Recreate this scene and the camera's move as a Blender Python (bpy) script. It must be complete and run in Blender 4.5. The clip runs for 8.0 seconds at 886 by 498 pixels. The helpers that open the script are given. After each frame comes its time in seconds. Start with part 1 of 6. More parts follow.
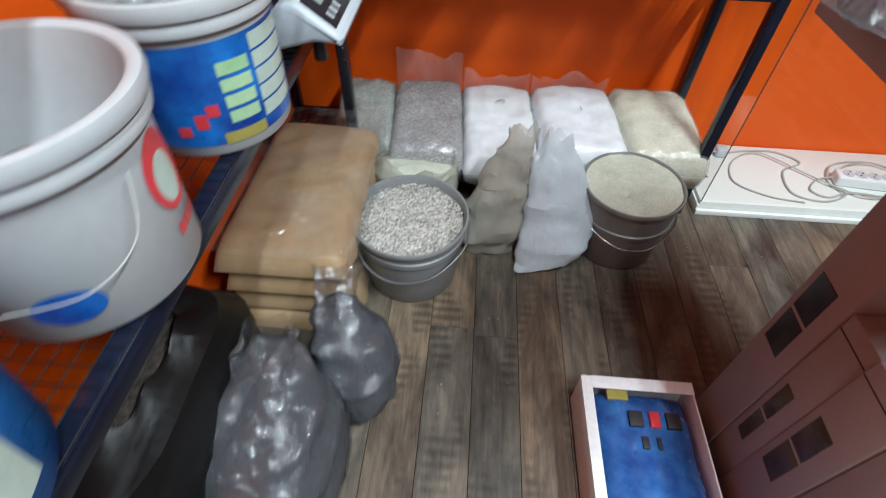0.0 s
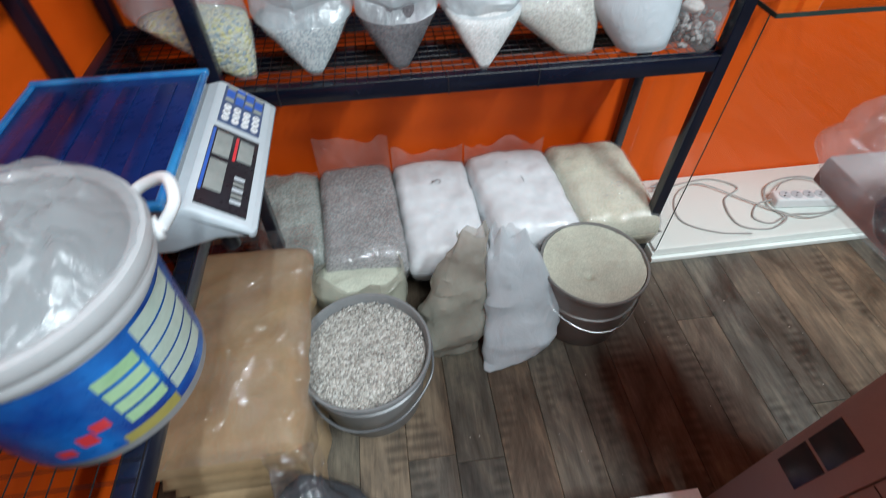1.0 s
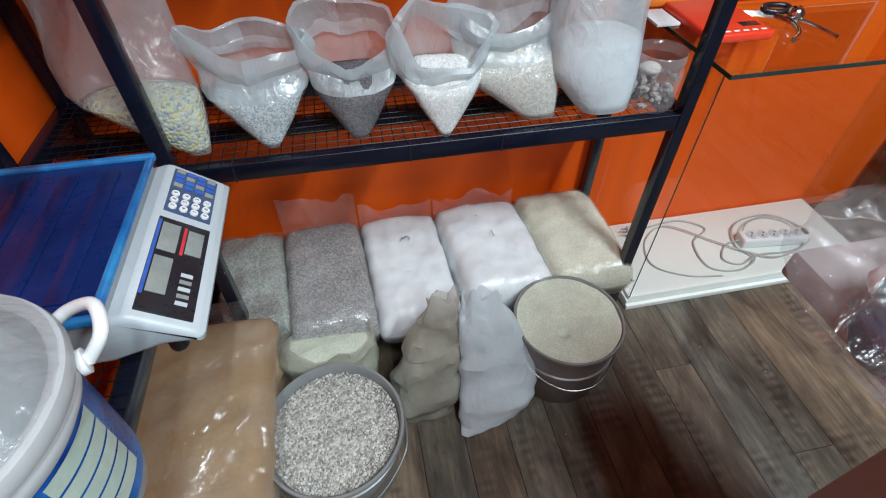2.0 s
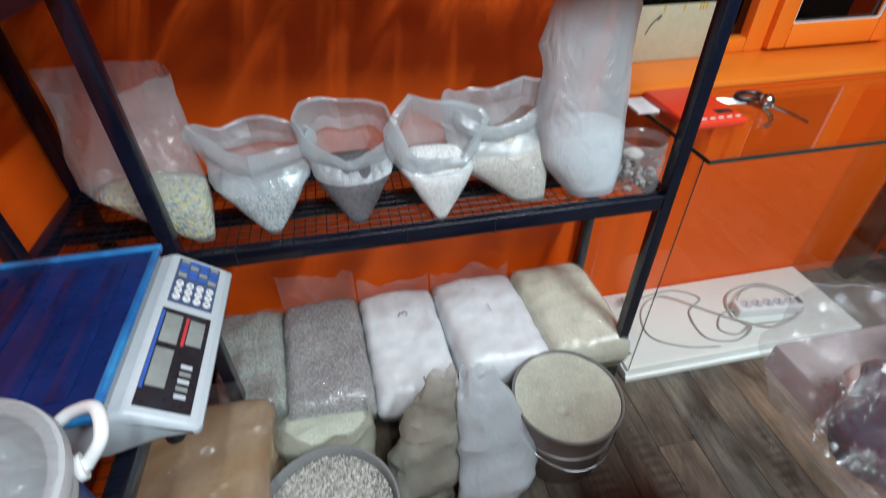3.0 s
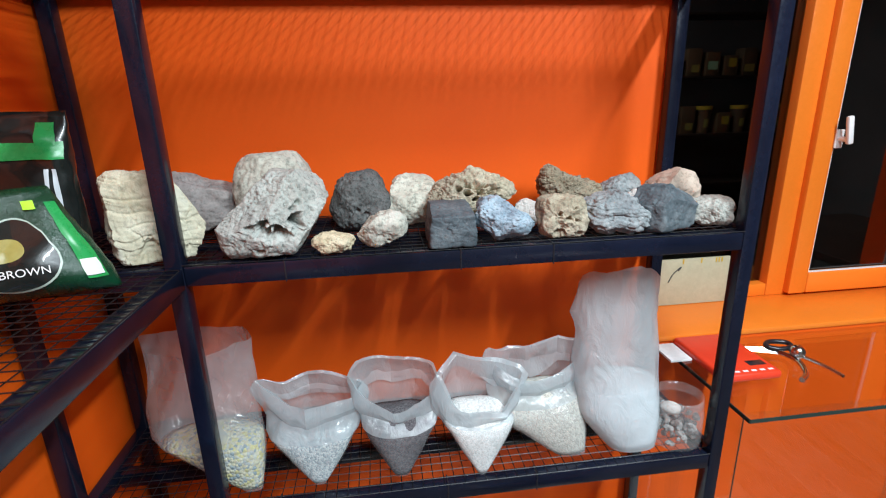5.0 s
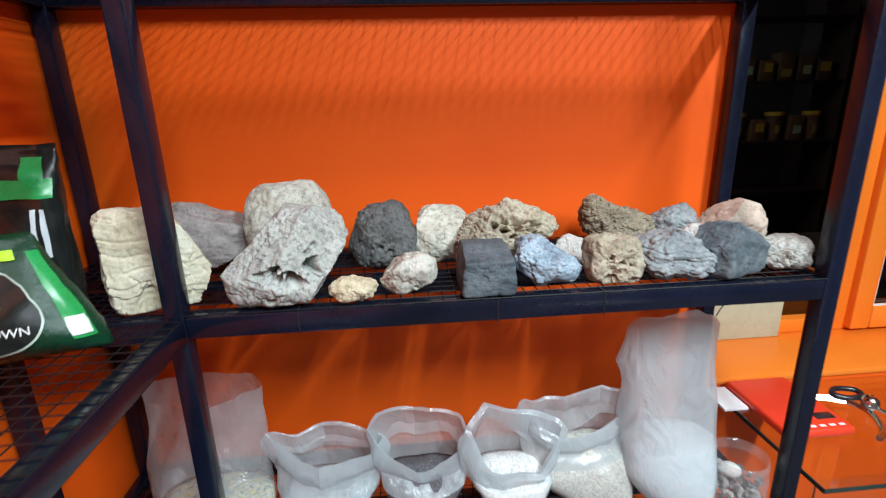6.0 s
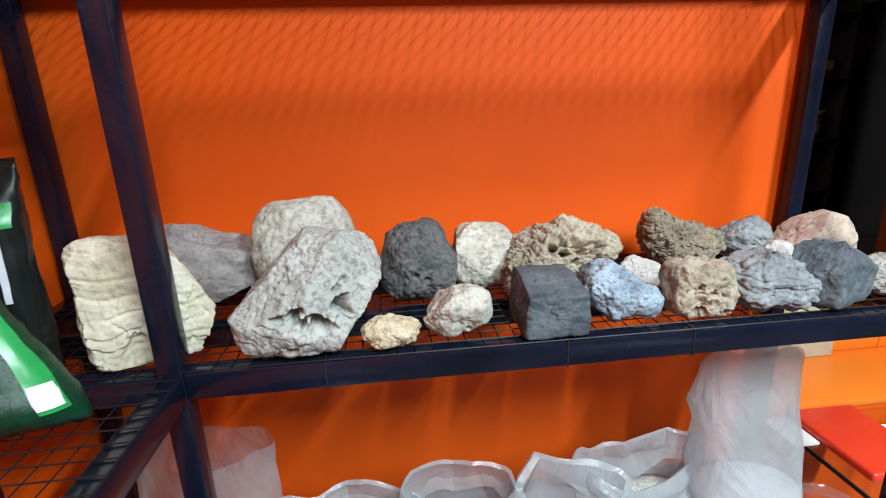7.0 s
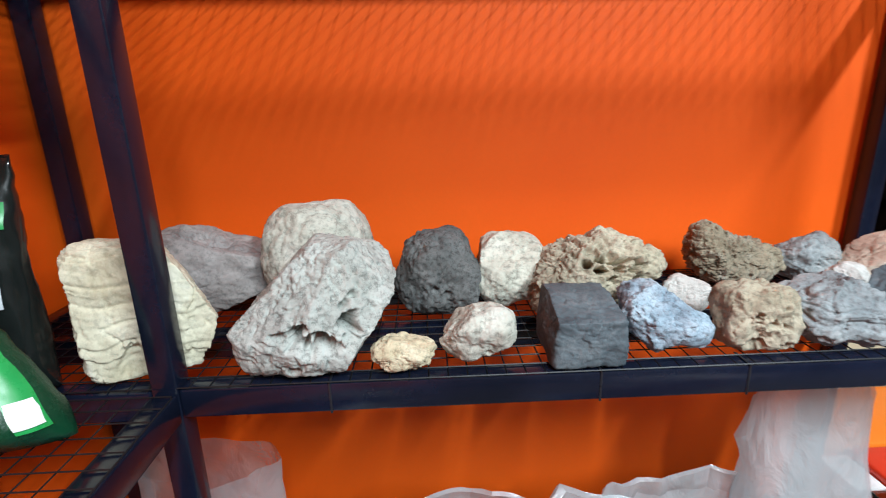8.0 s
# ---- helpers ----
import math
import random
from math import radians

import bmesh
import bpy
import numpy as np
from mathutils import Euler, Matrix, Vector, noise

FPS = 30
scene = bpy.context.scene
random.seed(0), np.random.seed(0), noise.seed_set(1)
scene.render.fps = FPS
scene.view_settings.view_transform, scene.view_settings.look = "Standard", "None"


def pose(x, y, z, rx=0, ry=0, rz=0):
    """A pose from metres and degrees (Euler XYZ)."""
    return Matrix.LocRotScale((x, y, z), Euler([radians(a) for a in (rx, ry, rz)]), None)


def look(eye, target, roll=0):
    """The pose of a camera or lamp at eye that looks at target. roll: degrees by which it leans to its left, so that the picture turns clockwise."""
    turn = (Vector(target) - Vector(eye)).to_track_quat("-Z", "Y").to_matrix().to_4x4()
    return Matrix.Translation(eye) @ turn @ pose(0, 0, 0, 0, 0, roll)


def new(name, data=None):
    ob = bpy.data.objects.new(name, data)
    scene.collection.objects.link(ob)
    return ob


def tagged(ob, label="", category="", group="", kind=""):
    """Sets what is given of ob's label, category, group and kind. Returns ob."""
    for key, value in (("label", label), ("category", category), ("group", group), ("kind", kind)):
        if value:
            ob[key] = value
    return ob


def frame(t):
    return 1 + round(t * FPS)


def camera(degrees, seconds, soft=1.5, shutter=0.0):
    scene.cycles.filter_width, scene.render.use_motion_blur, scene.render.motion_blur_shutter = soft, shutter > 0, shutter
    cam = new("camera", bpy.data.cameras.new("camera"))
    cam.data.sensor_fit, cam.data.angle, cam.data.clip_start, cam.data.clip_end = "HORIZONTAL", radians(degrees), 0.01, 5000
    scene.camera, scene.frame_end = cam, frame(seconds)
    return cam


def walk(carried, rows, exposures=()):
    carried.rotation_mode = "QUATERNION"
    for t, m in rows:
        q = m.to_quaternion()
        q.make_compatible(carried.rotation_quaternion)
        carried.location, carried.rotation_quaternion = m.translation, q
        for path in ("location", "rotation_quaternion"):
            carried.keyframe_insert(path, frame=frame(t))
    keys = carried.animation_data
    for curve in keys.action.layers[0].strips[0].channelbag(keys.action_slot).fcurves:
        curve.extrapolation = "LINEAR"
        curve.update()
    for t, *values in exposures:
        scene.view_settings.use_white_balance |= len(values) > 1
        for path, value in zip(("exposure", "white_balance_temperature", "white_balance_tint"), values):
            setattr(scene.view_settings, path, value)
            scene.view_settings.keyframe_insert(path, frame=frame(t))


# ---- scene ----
cam = camera(83.8, 8.0, soft=1.0, shutter=0.5)
PATH = [
    (0, (0.316, -1.114, 1.008), (0.24, 0.216, -0.484), 1.5),
    (0.5, (0.327, -0.949, 1.06), (0.343, 0.334, -0.474), -1.1),
    (1, (0.286, -0.824, 1.102), (0.456, 0.478, -0.407), -0.5),
    (1.5, (0.302, -0.763, 1.125), (0.545, 0.582, -0.335), -0.2),
    (3, (0.326, -0.744, 1.175), (0.632, 0.786, -0.077), -0.6),
    (3.5, (0.321, -0.747, 1.236), (0.649, 0.972, 0.268), -1.6),
    (4, (0.309, -0.768, 1.284), (0.602, 1.077, 0.571), -2.0),
    (4.5, (0.315, -0.771, 1.301), (0.584, 1.117, 0.699), -1.8),
    (6, (0.306, -0.644, 1.351), (0.469, 1.267, 0.785), -1.5),
    (6.5, (0.267, -0.558, 1.359), (0.434, 1.353, 0.795), -2.0),
    (7, (0.242, -0.507, 1.35), (0.445, 1.403, 0.794), -2.0),
    (7.5, (0.244, -0.472, 1.352), (0.441, 1.437, 0.789), -1.4),
    (8, (0.262, -0.451, 1.35), (0.329, 1.468, 0.791), -1.4),
]
walk(cam, [(t, look(eye, target, roll)) for t, eye, target, roll in PATH], [(0.0, -0.15), (1.5, -0.38), (3.0, -0.38), (4.5, -0.12), (6.0, -0.08), (8.0, 0.0)])

# ---------------------------------------------------------------- light
world = bpy.data.worlds.new("world")
scene.world = world
world.use_nodes = True
world.node_tree.nodes["Background"].inputs[0].default_value = (0.9, 0.95, 1.0, 1)
world.node_tree.nodes["Background"].inputs[1].default_value = 0.005


def tube_light(x, y, width, length, watts, colour=(0.80, 0.93, 1.0)):
    lamp = bpy.data.lights.new("tube_light", "AREA")
    lamp.shape, lamp.size, lamp.size_y, lamp.energy, lamp.color = "RECTANGLE", width, length, watts, colour
    ob = new("tube_light", lamp)
    ob.matrix_world = pose(x, y, 2.555)
    return ob


LAMPS = [(1.5, -1.52, 0.08, 1.2, 110), (0.62, -1.45, 0.06, 1.1, 52)]
for lx, ly, lb, ls, lw in LAMPS:
    tube_light(lx, ly, lb, ls, lw)

# ---------------------------------------------------------------- helpers
BASE = {}


def thing(name, at, label, category, group="", kind=""):
    ob = new(name)
    ob.location = at
    BASE[ob] = Vector(at)
    return tagged(ob, label, category, group, kind)


def to_mesh(name, bm, material, smooth=None):
    me = bpy.data.meshes.new(name)
    bmesh.ops.recalc_face_normals(bm, faces=bm.faces)
    bm.to_mesh(me)
    bm.free()
    if material:
        me.materials.append(material)
    if smooth is not None:
        me.polygons.foreach_set("use_smooth", [True] * len(me.polygons))
        if smooth < 180:
            me.set_sharp_from_angle(angle=radians(smooth))
    me.update()
    return me


def part(name, bm, material, parent, label="", smooth=40):
    """One mesh under a thing or under a part; its points come in world places."""
    at = BASE[parent]
    bmesh.ops.translate(bm, verts=bm.verts, vec=-at)
    ob = new(name, to_mesh(name, bm, material, smooth))
    ob.parent = parent
    BASE[ob] = at
    if label:
        ob["label"] = label
    return ob


def single(name, bm, material, label, category, group="", kind="", smooth=40):
    """One top-level mesh, with its origin at the middle of its base."""
    zs = [v.co.z for v in bm.verts]
    xs = [v.co.x for v in bm.verts]
    ys = [v.co.y for v in bm.verts]
    at = Vector(((min(xs) + max(xs)) / 2, (min(ys) + max(ys)) / 2, min(zs)))
    bmesh.ops.translate(bm, verts=bm.verts, vec=-at)
    ob = new(name, to_mesh(name, bm, material, smooth))
    ob.location = at
    BASE[ob] = at
    return tagged(ob, label, category, group, kind)


def box(x0, x1, y0, y1, z0, z1, bevel=0.0, segments=2, bm=None, turn=None):
    """A box, bevelled; turn: a matrix that is put on it afterwards."""
    own = bmesh.new()
    r = bmesh.ops.create_cube(own, size=1)
    for v in own.verts:
        v.co = Vector((x0 + (v.co.x + 0.5) * (x1 - x0), y0 + (v.co.y + 0.5) * (y1 - y0), z0 + (v.co.z + 0.5) * (z1 - z0)))
    if bevel:
        bmesh.ops.bevel(own, geom=list(own.edges), offset=bevel, segments=segments, affect="EDGES", profile=0.5)
    if turn is not None:
        bmesh.ops.transform(own, matrix=turn, verts=own.verts)
    return merge(bm, own)


def merge(bm, own):
    if bm is None:
        return own
    me = bpy.data.meshes.new("tmp")
    own.to_mesh(me)
    own.free()
    bm.from_mesh(me)
    bpy.data.meshes.remove(me)
    return bm


def loft(rings, bm=None, cap0=False, cap1=False, closed=True):
    bm = bm or bmesh.new()
    rows = [[bm.verts.new(p) for p in ring] for ring in rings]
    n = len(rows[0])
    for a, b in zip(rows, rows[1:]):
        for i in range(n if closed else n - 1):
            j = (i + 1) % n
            bm.faces.new((a[i], a[j], b[j], b[i]))
    if cap0:
        bm.faces.new(rows[0][::-1])
    if cap1:
        bm.faces.new(rows[-1])
    return bm


def lathe(profile, cx, cy, n=48, bm=None, cap0=False, cap1=False):
    """profile: rows of radius and height."""
    return loft([[(cx + r * math.cos(2 * math.pi * i / n), cy + r * math.sin(2 * math.pi * i / n), z) for i in range(n)]
                 for r, z in profile], bm, cap0, cap1)


def tube(points, r, n=8, bm=None, closed=False):
    """A round bar along points."""
    pts = [Vector(p) for p in points]
    rings = []
    up = Vector((0, 0, 1))
    m = len(pts)
    for i, p in enumerate(pts):
        a = pts[(i - 1) % m] if closed or i else p
        b = pts[(i + 1) % m] if closed or i < m - 1 else p
        t = (b - a).normalized()
        u = t.cross(up)
        if u.length < 1e-3:
            u = t.cross(Vector((1, 0, 0)))
        u.normalize()
        w = t.cross(u)
        rings.append([p + r * (math.cos(2 * math.pi * k / n) * u + math.sin(2 * math.pi * k / n) * w) for k in range(n)])
    if closed:
        rings.append(rings[0])
        out = loft(rings, bm)
        bmesh.ops.remove_doubles(out, verts=out.verts, dist=1e-6)
        return out
    return loft(rings, bm, True, True)


def smooth_path(points, steps=8, closed=False):
    """A Catmull-Rom curve through points."""
    pts = [Vector(p) for p in points]
    m = len(pts)
    out = []
    for i in range(m if closed else m - 1):
        if closed:
            a, b, c, d = pts[i - 1], pts[i], pts[(i + 1) % m], pts[(i + 2) % m]
        else:
            a, b, c, d = pts[max(i - 1, 0)], pts[i], pts[i + 1], pts[min(i + 2, m - 1)]
        for k in range(steps):
            t = k / steps
            out.append(0.5 * ((2 * b) + (c - a) * t + (2 * a - 5 * b + 4 * c - d) * t * t + (3 * b - a - 3 * c + d) * t ** 3))
    if not closed:
        out.append(pts[-1])
    return out


def nz(p, s, seed=0.0):
    return noise.noise(Vector((p[0] * s + seed * 7.13, p[1] * s - seed * 3.71, p[2] * s + seed * 1.37)))


def writing(text, size, material, parent, m, name="lettering", depth=0.0004):
    """Letters in the built-in font, lying at the pose m."""
    cu = bpy.data.curves.new(name, "FONT")
    cu.body, cu.size, cu.align_x, cu.align_y, cu.extrude = text, size, "CENTER", "CENTER", depth
    tmp = bpy.data.objects.new("tmp", cu)
    me = bpy.data.meshes.new_from_object(tmp)
    bpy.data.objects.remove(tmp)
    me.materials.append(material)
    me.transform(Matrix.Translation(-BASE[parent]) @ m)
    ob = new(name, me)
    ob.parent = parent
    BASE[ob] = BASE[parent]
    return ob


# ---------------------------------------------------------------- materials
def nodes_of(name):
    m = bpy.data.materials.new(name)
    m.use_nodes = True
    t = m.node_tree
    return m, t, t.nodes["Principled BSDF"], t.nodes, t.links


def mapping(t, scale=(1, 1, 1), rot=(0, 0, 0), random_shift=True):
    co = t.nodes.new("ShaderNodeTexCoord")
    mp = t.nodes.new("ShaderNodeMapping")
    mp.inputs["Scale"].default_value = scale
    mp.inputs["Rotation"].default_value = rot
    t.links.new(co.outputs["Object"], mp.inputs["Vector"])
    if random_shift:
        info = t.nodes.new("ShaderNodeObjectInfo")
        mul = t.nodes.new("ShaderNodeVectorMath")
        mul.operation = "SCALE"
        mul.inputs[0].default_value = (13.1, 7.7, 5.3)
        t.links.new(info.outputs["Random"], mul.inputs["Scale"])
        t.links.new(mul.outputs[0], mp.inputs["Location"])
    return mp.outputs["Vector"]


def noise_of(t, vec, scale, detail=6, rough=0.6, distortion=0.0):
    n = t.nodes.new("ShaderNodeTexNoise")
    n.inputs["Scale"].default_value, n.inputs["Detail"].default_value = scale, detail
    n.inputs["Roughness"].default_value, n.inputs["Distortion"].default_value = rough, distortion
    t.links.new(vec, n.inputs["Vector"])
    return n.outputs["Fac"]


def ramp(t, fac, stops):
    r = t.nodes.new("ShaderNodeValToRGB")
    while len(r.color_ramp.elements) < len(stops):
        r.color_ramp.elements.new(0.5)
    for e, (p, c) in zip(r.color_ramp.elements, stops):
        e.position, e.color = p, (*c, 1) if len(c) == 3 else c
    t.links.new(fac, r.inputs["Fac"])
    return r.outputs["Color"]


def mix(t, a, b, fac, kind="MIX"):
    m = t.nodes.new("ShaderNodeMix")
    m.data_type, m.blend_type = "RGBA", kind
    for sock, v in ((m.inputs[6], a), (m.inputs[7], b), (m.inputs[0], fac)):
        if isinstance(v, (int, float)):
            sock.default_value = v
        elif isinstance(v, tuple):
            sock.default_value = (*v, 1)
        else:
            t.links.new(v, sock)
    return m.outputs[2]


def bump(t, height, strength, distance=0.002, before=None):
    b = t.nodes.new("ShaderNodeBump")
    b.inputs["Strength"].default_value, b.inputs["Distance"].default_value = strength, distance
    t.links.new(height, b.inputs["Height"])
    if before is not None:
        t.links.new(before, b.inputs["Normal"])
    return b.outputs["Normal"]


def surface(name, c1, c2, big=4.0, fine=60.0, rough=0.5, metal=0.0, relief=0.2, distance=0.001, wear=0.25, coat=0.0, vary=0.0, shine=0.5):
    """A painted or plain surface: two colours in broad patches, fine mottling, relief."""
    m, t, p, n, l = nodes_of(name)
    vec = mapping(t)
    a = noise_of(t, vec, big, 5)
    b = noise_of(t, vec, fine, 8, 0.7)
    col = ramp(t, a, [(0.35, c1), (0.68, c2)])
    col = mix(t, col, ramp(t, b, [(0.3, (0.55, 0.55, 0.55)), (0.7, (1.25, 1.25, 1.25))]), wear, "MULTIPLY")
    if vary:
        info = t.nodes.new("ShaderNodeObjectInfo")
        col = mix(t, col, ramp(t, info.outputs["Random"], [(0.0, (0.5, 0.5, 0.52)), (0.5, (1, 0.98, 0.95)), (1.0, (1.4, 1.3, 1.15))]), vary, "MULTIPLY")
    l.new(col, p.inputs["Base Color"])
    rr = ramp(t, b, [(0.3, (rough * 0.8,) * 3), (0.7, (min(1, rough * 1.2),) * 3)])
    l.new(rr, p.inputs["Roughness"])
    p.inputs["Metallic"].default_value = metal
    p.inputs["Specular IOR Level"].default_value = shine
    p.inputs["Coat Weight"].default_value = coat
    if relief:
        l.new(bump(t, b, relief, distance), p.inputs["Normal"])
    return m


def granules(name, colours, size, rough=0.8, relief=0.9):
    """Loose grains: cells of several colours with a bump on each."""
    m, t, p, n, l = nodes_of(name)
    vec = mapping(t)
    v = n.new("ShaderNodeTexVoronoi")
    v.inputs["Scale"].default_value = 1.0 / size
    v.inputs["Randomness"].default_value = 1.0
    l.new(vec, v.inputs["Vector"])
    sep = n.new("ShaderNodeSeparateColor")
    l.new(v.outputs["Color"], sep.inputs[0])
    k = len(colours)
    r = n.new("ShaderNodeValToRGB")
    r.color_ramp.interpolation = "CONSTANT"
    while len(r.color_ramp.elements) < k:
        r.color_ramp.elements.new(0.5)
    for i, c in enumerate(colours):
        r.color_ramp.elements[i].position, r.color_ramp.elements[i].color = i / k, (*c, 1)
    l.new(sep.outputs[0], r.inputs["Fac"])
    big = noise_of(t, vec, 14, 4)
    col = mix(t, r.outputs["Color"], ramp(t, big, [(0.3, (0.72, 0.72, 0.72)), (0.7, (1.12, 1.12, 1.12))]), 0.6, "MULTIPLY")
    l.new(col, p.inputs["Base Color"])
    p.inputs["Roughness"].default_value = rough
    inv = n.new("ShaderNodeMath")
    inv.operation = "SUBTRACT"
    inv.inputs[0].default_value = 1.0
    l.new(v.outputs["Distance"], inv.inputs[1])
    l.new(bump(t, inv.outputs[0], relief, size * 0.5), p.inputs["Normal"])
    return m


def film(name, clear, tint=(0.66, 0.73, 0.76), rough=0.2, wrinkle=0.75, scale=24.0, shine=0.05):
    """Thin plastic sheet: part of the light goes straight through, part is scattered, and it shines."""
    m, t, p, n, l = nodes_of(name)
    vec = mapping(t, (1, 1, 0.45))
    p.inputs["Base Color"].default_value = (*tint, 1)
    p.inputs["Roughness"].default_value = rough
    p.inputs["IOR"].default_value = 1.5
    a = noise_of(t, vec, scale, 5, 0.55, 1.2)
    nrm = bump(t, a, wrinkle, 0.012)
    l.new(nrm, p.inputs["Normal"])
    tl = n.new("ShaderNodeBsdfTranslucent")
    tl.inputs[0].default_value = (*tint, 1)
    tr = n.new("ShaderNodeBsdfTransparent")
    tr.inputs[0].default_value = (0.97, 0.97, 0.97, 1)
    m1, m2 = n.new("ShaderNodeMixShader"), n.new("ShaderNodeMixShader")
    m1.inputs[0].default_value = 0.45
    l.new(p.outputs[0], m1.inputs[1])
    l.new(tl.outputs[0], m1.inputs[2])
    cloud = ramp(t, noise_of(t, vec, 9, 3), [(0.3, (clear - 0.1,) * 3), (0.7, (clear + 0.1,) * 3)])
    l.new(cloud, m2.inputs[0])
    l.new(m1.outputs[0], m2.inputs[1])
    l.new(tr.outputs[0], m2.inputs[2])
    gl, m3 = n.new("ShaderNodeBsdfGlossy"), n.new("ShaderNodeMixShader")
    gl.inputs["Roughness"].default_value = 0.12
    l.new(nrm, gl.inputs["Normal"])
    m3.inputs[0].default_value = shine
    l.new(m2.outputs[0], m3.inputs[1])
    l.new(gl.outputs[0], m3.inputs[2])
    l.new(m3.outputs[0], t.nodes["Material Output"].inputs[0])
    return m


def stone(name, c1, c2, c3, scale=18.0, relief=0.7, rough=0.9, speck=0.4):
    """Rock: three colours in veins and patches, dark specks, coarse and fine relief."""
    m, t, p, n, l = nodes_of(name)
    vec = mapping(t)
    a = noise_of(t, vec, scale, 8, 0.65, 0.6)
    b = noise_of(t, vec, scale * 7, 8, 0.75)
    c = noise_of(t, vec, scale * 0.35, 3)
    col = ramp(t, a, [(0.3, c1), (0.52, c2), (0.72, c3)])
    col = mix(t, col, ramp(t, b, [(0.38, (0.22, 0.215, 0.21)), (0.5, (1.0, 1.0, 1.0)), (0.7, (1.2, 1.2, 1.2))]), speck, "MULTIPLY")
    col = mix(t, col, ramp(t, c, [(0.35, (0.78, 0.78, 0.8)), (0.65, (1.1, 1.08, 1.05))]), 0.6, "MULTIPLY")
    l.new(col, p.inputs["Base Color"])
    p.inputs["Roughness"].default_value = rough
    p.inputs["Specular IOR Level"].default_value = 0.3
    l.new(bump(t, b, relief, 0.0022, bump(t, a, relief * 0.6, 0.004)), p.inputs["Normal"])
    return m


def glass(name, rough=0.0, tint=(1, 1, 1), gloss=0.045):
    """Sheet glass: clear, with its reflections."""
    m, t, p, n, l = nodes_of(name)
    tr = n.new("ShaderNodeBsdfTransparent")
    tr.inputs[0].default_value = (*tint, 1)
    gl = n.new("ShaderNodeBsdfGlossy")
    gl.inputs["Roughness"].default_value = rough
    lw = n.new("ShaderNodeLayerWeight")
    lw.inputs[0].default_value = 0.5
    pw = n.new("ShaderNodeMath")
    pw.operation, pw.inputs[1].default_value = "POWER", 4.0
    l.new(lw.outputs["Facing"], pw.inputs[0])
    fr = n.new("ShaderNodeMath")
    fr.operation, fr.inputs[1].default_value, fr.inputs[2].default_value = "MULTIPLY_ADD", 0.7, gloss
    l.new(pw.outputs[0], fr.inputs[0])
    ms = n.new("ShaderNodeMixShader")
    l.new(fr.outputs[0], ms.inputs[0])
    l.new(tr.outputs[0], ms.inputs[1])
    l.new(gl.outputs[0], ms.inputs[2])
    l.new(ms.outputs[0], t.nodes["Material Output"].inputs[0])
    return m


def plank_material():
    m, t, p, n, l = nodes_of("rustic_wood")
    vec = mapping(t, (1, 0.09, 1))
    grain = noise_of(t, vec, 85, 9, 0.68, 0.5)
    vec2 = mapping(t, (1, 0.45, 1))
    patch = noise_of(t, vec2, 9, 5, 0.65, 0.8)
    vec3 = mapping(t, (0.5, 1, 1))
    saw = n.new("ShaderNodeTexWave")
    saw.bands_direction = "Y"
    saw.inputs["Scale"].default_value, saw.inputs["Distortion"].default_value = 13, 1.6
    saw.inputs["Detail"].default_value, saw.inputs["Detail Scale"].default_value = 3, 2
    l.new(vec3, saw.inputs["Vector"])
    where = ramp(t, noise_of(t, mapping(t, (1.6, 0.5, 1)), 7, 2), [(0.53, (0, 0, 0)), (0.62, (1, 1, 1))])
    info = n.new("ShaderNodeObjectInfo")
    tone = ramp(t, info.outputs["Random"], [(0.0, (0.066, 0.058, 0.047)), (0.3, (0.096, 0.08, 0.06)), (0.55, (0.09, 0.084, 0.07)),
                                            (0.8, (0.118, 0.082, 0.054)), (1.0, (0.08, 0.069, 0.056))])
    col = mix(t, tone, ramp(t, grain, [(0.3, (0.42, 0.4, 0.38)), (0.52, (1, 1, 1)), (0.75, (1.6, 1.6, 1.62))]), 0.8, "MULTIPLY")
    col = mix(t, col, ramp(t, patch, [(0.32, (0.38, 0.35, 0.32)), (0.5, (1, 1, 1)), (0.66, (1.75, 1.68, 1.55))]), 0.9, "MULTIPLY")
    dark = mix(t, col, (0.3, 0.27, 0.25), saw.outputs["Fac"], "MULTIPLY")
    f = n.new("ShaderNodeMath")
    f.operation = "MULTIPLY"
    f.inputs[1].default_value = 0.6
    l.new(where, f.inputs[0])
    col = mix(t, col, dark, f.outputs[0])
    l.new(col, p.inputs["Base Color"])
    l.new(ramp(t, patch, [(0.3, (0.38,) * 3), (0.7, (0.55,) * 3)]), p.inputs["Roughness"])
    l.new(bump(t, grain, 0.25, 0.001), p.inputs["Normal"])
    return m


M_WALL = surface("orange_paint", (0.77, 0.094, 0.002), (0.83, 0.112, 0.003), 1.6, 140, 0.6, relief=0.12, distance=0.0015, wear=0.08, shine=0.3)
M_FRAME = surface("orange_lacquer", (0.78, 0.19, 0.016), (0.82, 0.21, 0.02), 2.5, 90, 0.35, relief=0.05, wear=0.1)
M_PALEWALL = surface("dull_grey_paint", (0.1, 0.095, 0.09), (0.14, 0.135, 0.13), 2, 90, 0.6, relief=0.1)
M_CEIL = surface("grey_ceiling_paint", (0.3, 0.3, 0.3), (0.36, 0.36, 0.35), 2, 80, 0.8)
M_STEEL = surface("navy_black_lacquer", (0.004, 0.006, 0.014), (0.008, 0.011, 0.025), 6, 120, 0.2, relief=0.1, distance=0.0006, wear=0.35, shine=0.4)
M_WIRE = surface("black_wire", (0.005, 0.005, 0.006), (0.009, 0.009, 0.01), 20, 200, 0.4, relief=0, shine=0.3)
M_PLANK = plank_material()
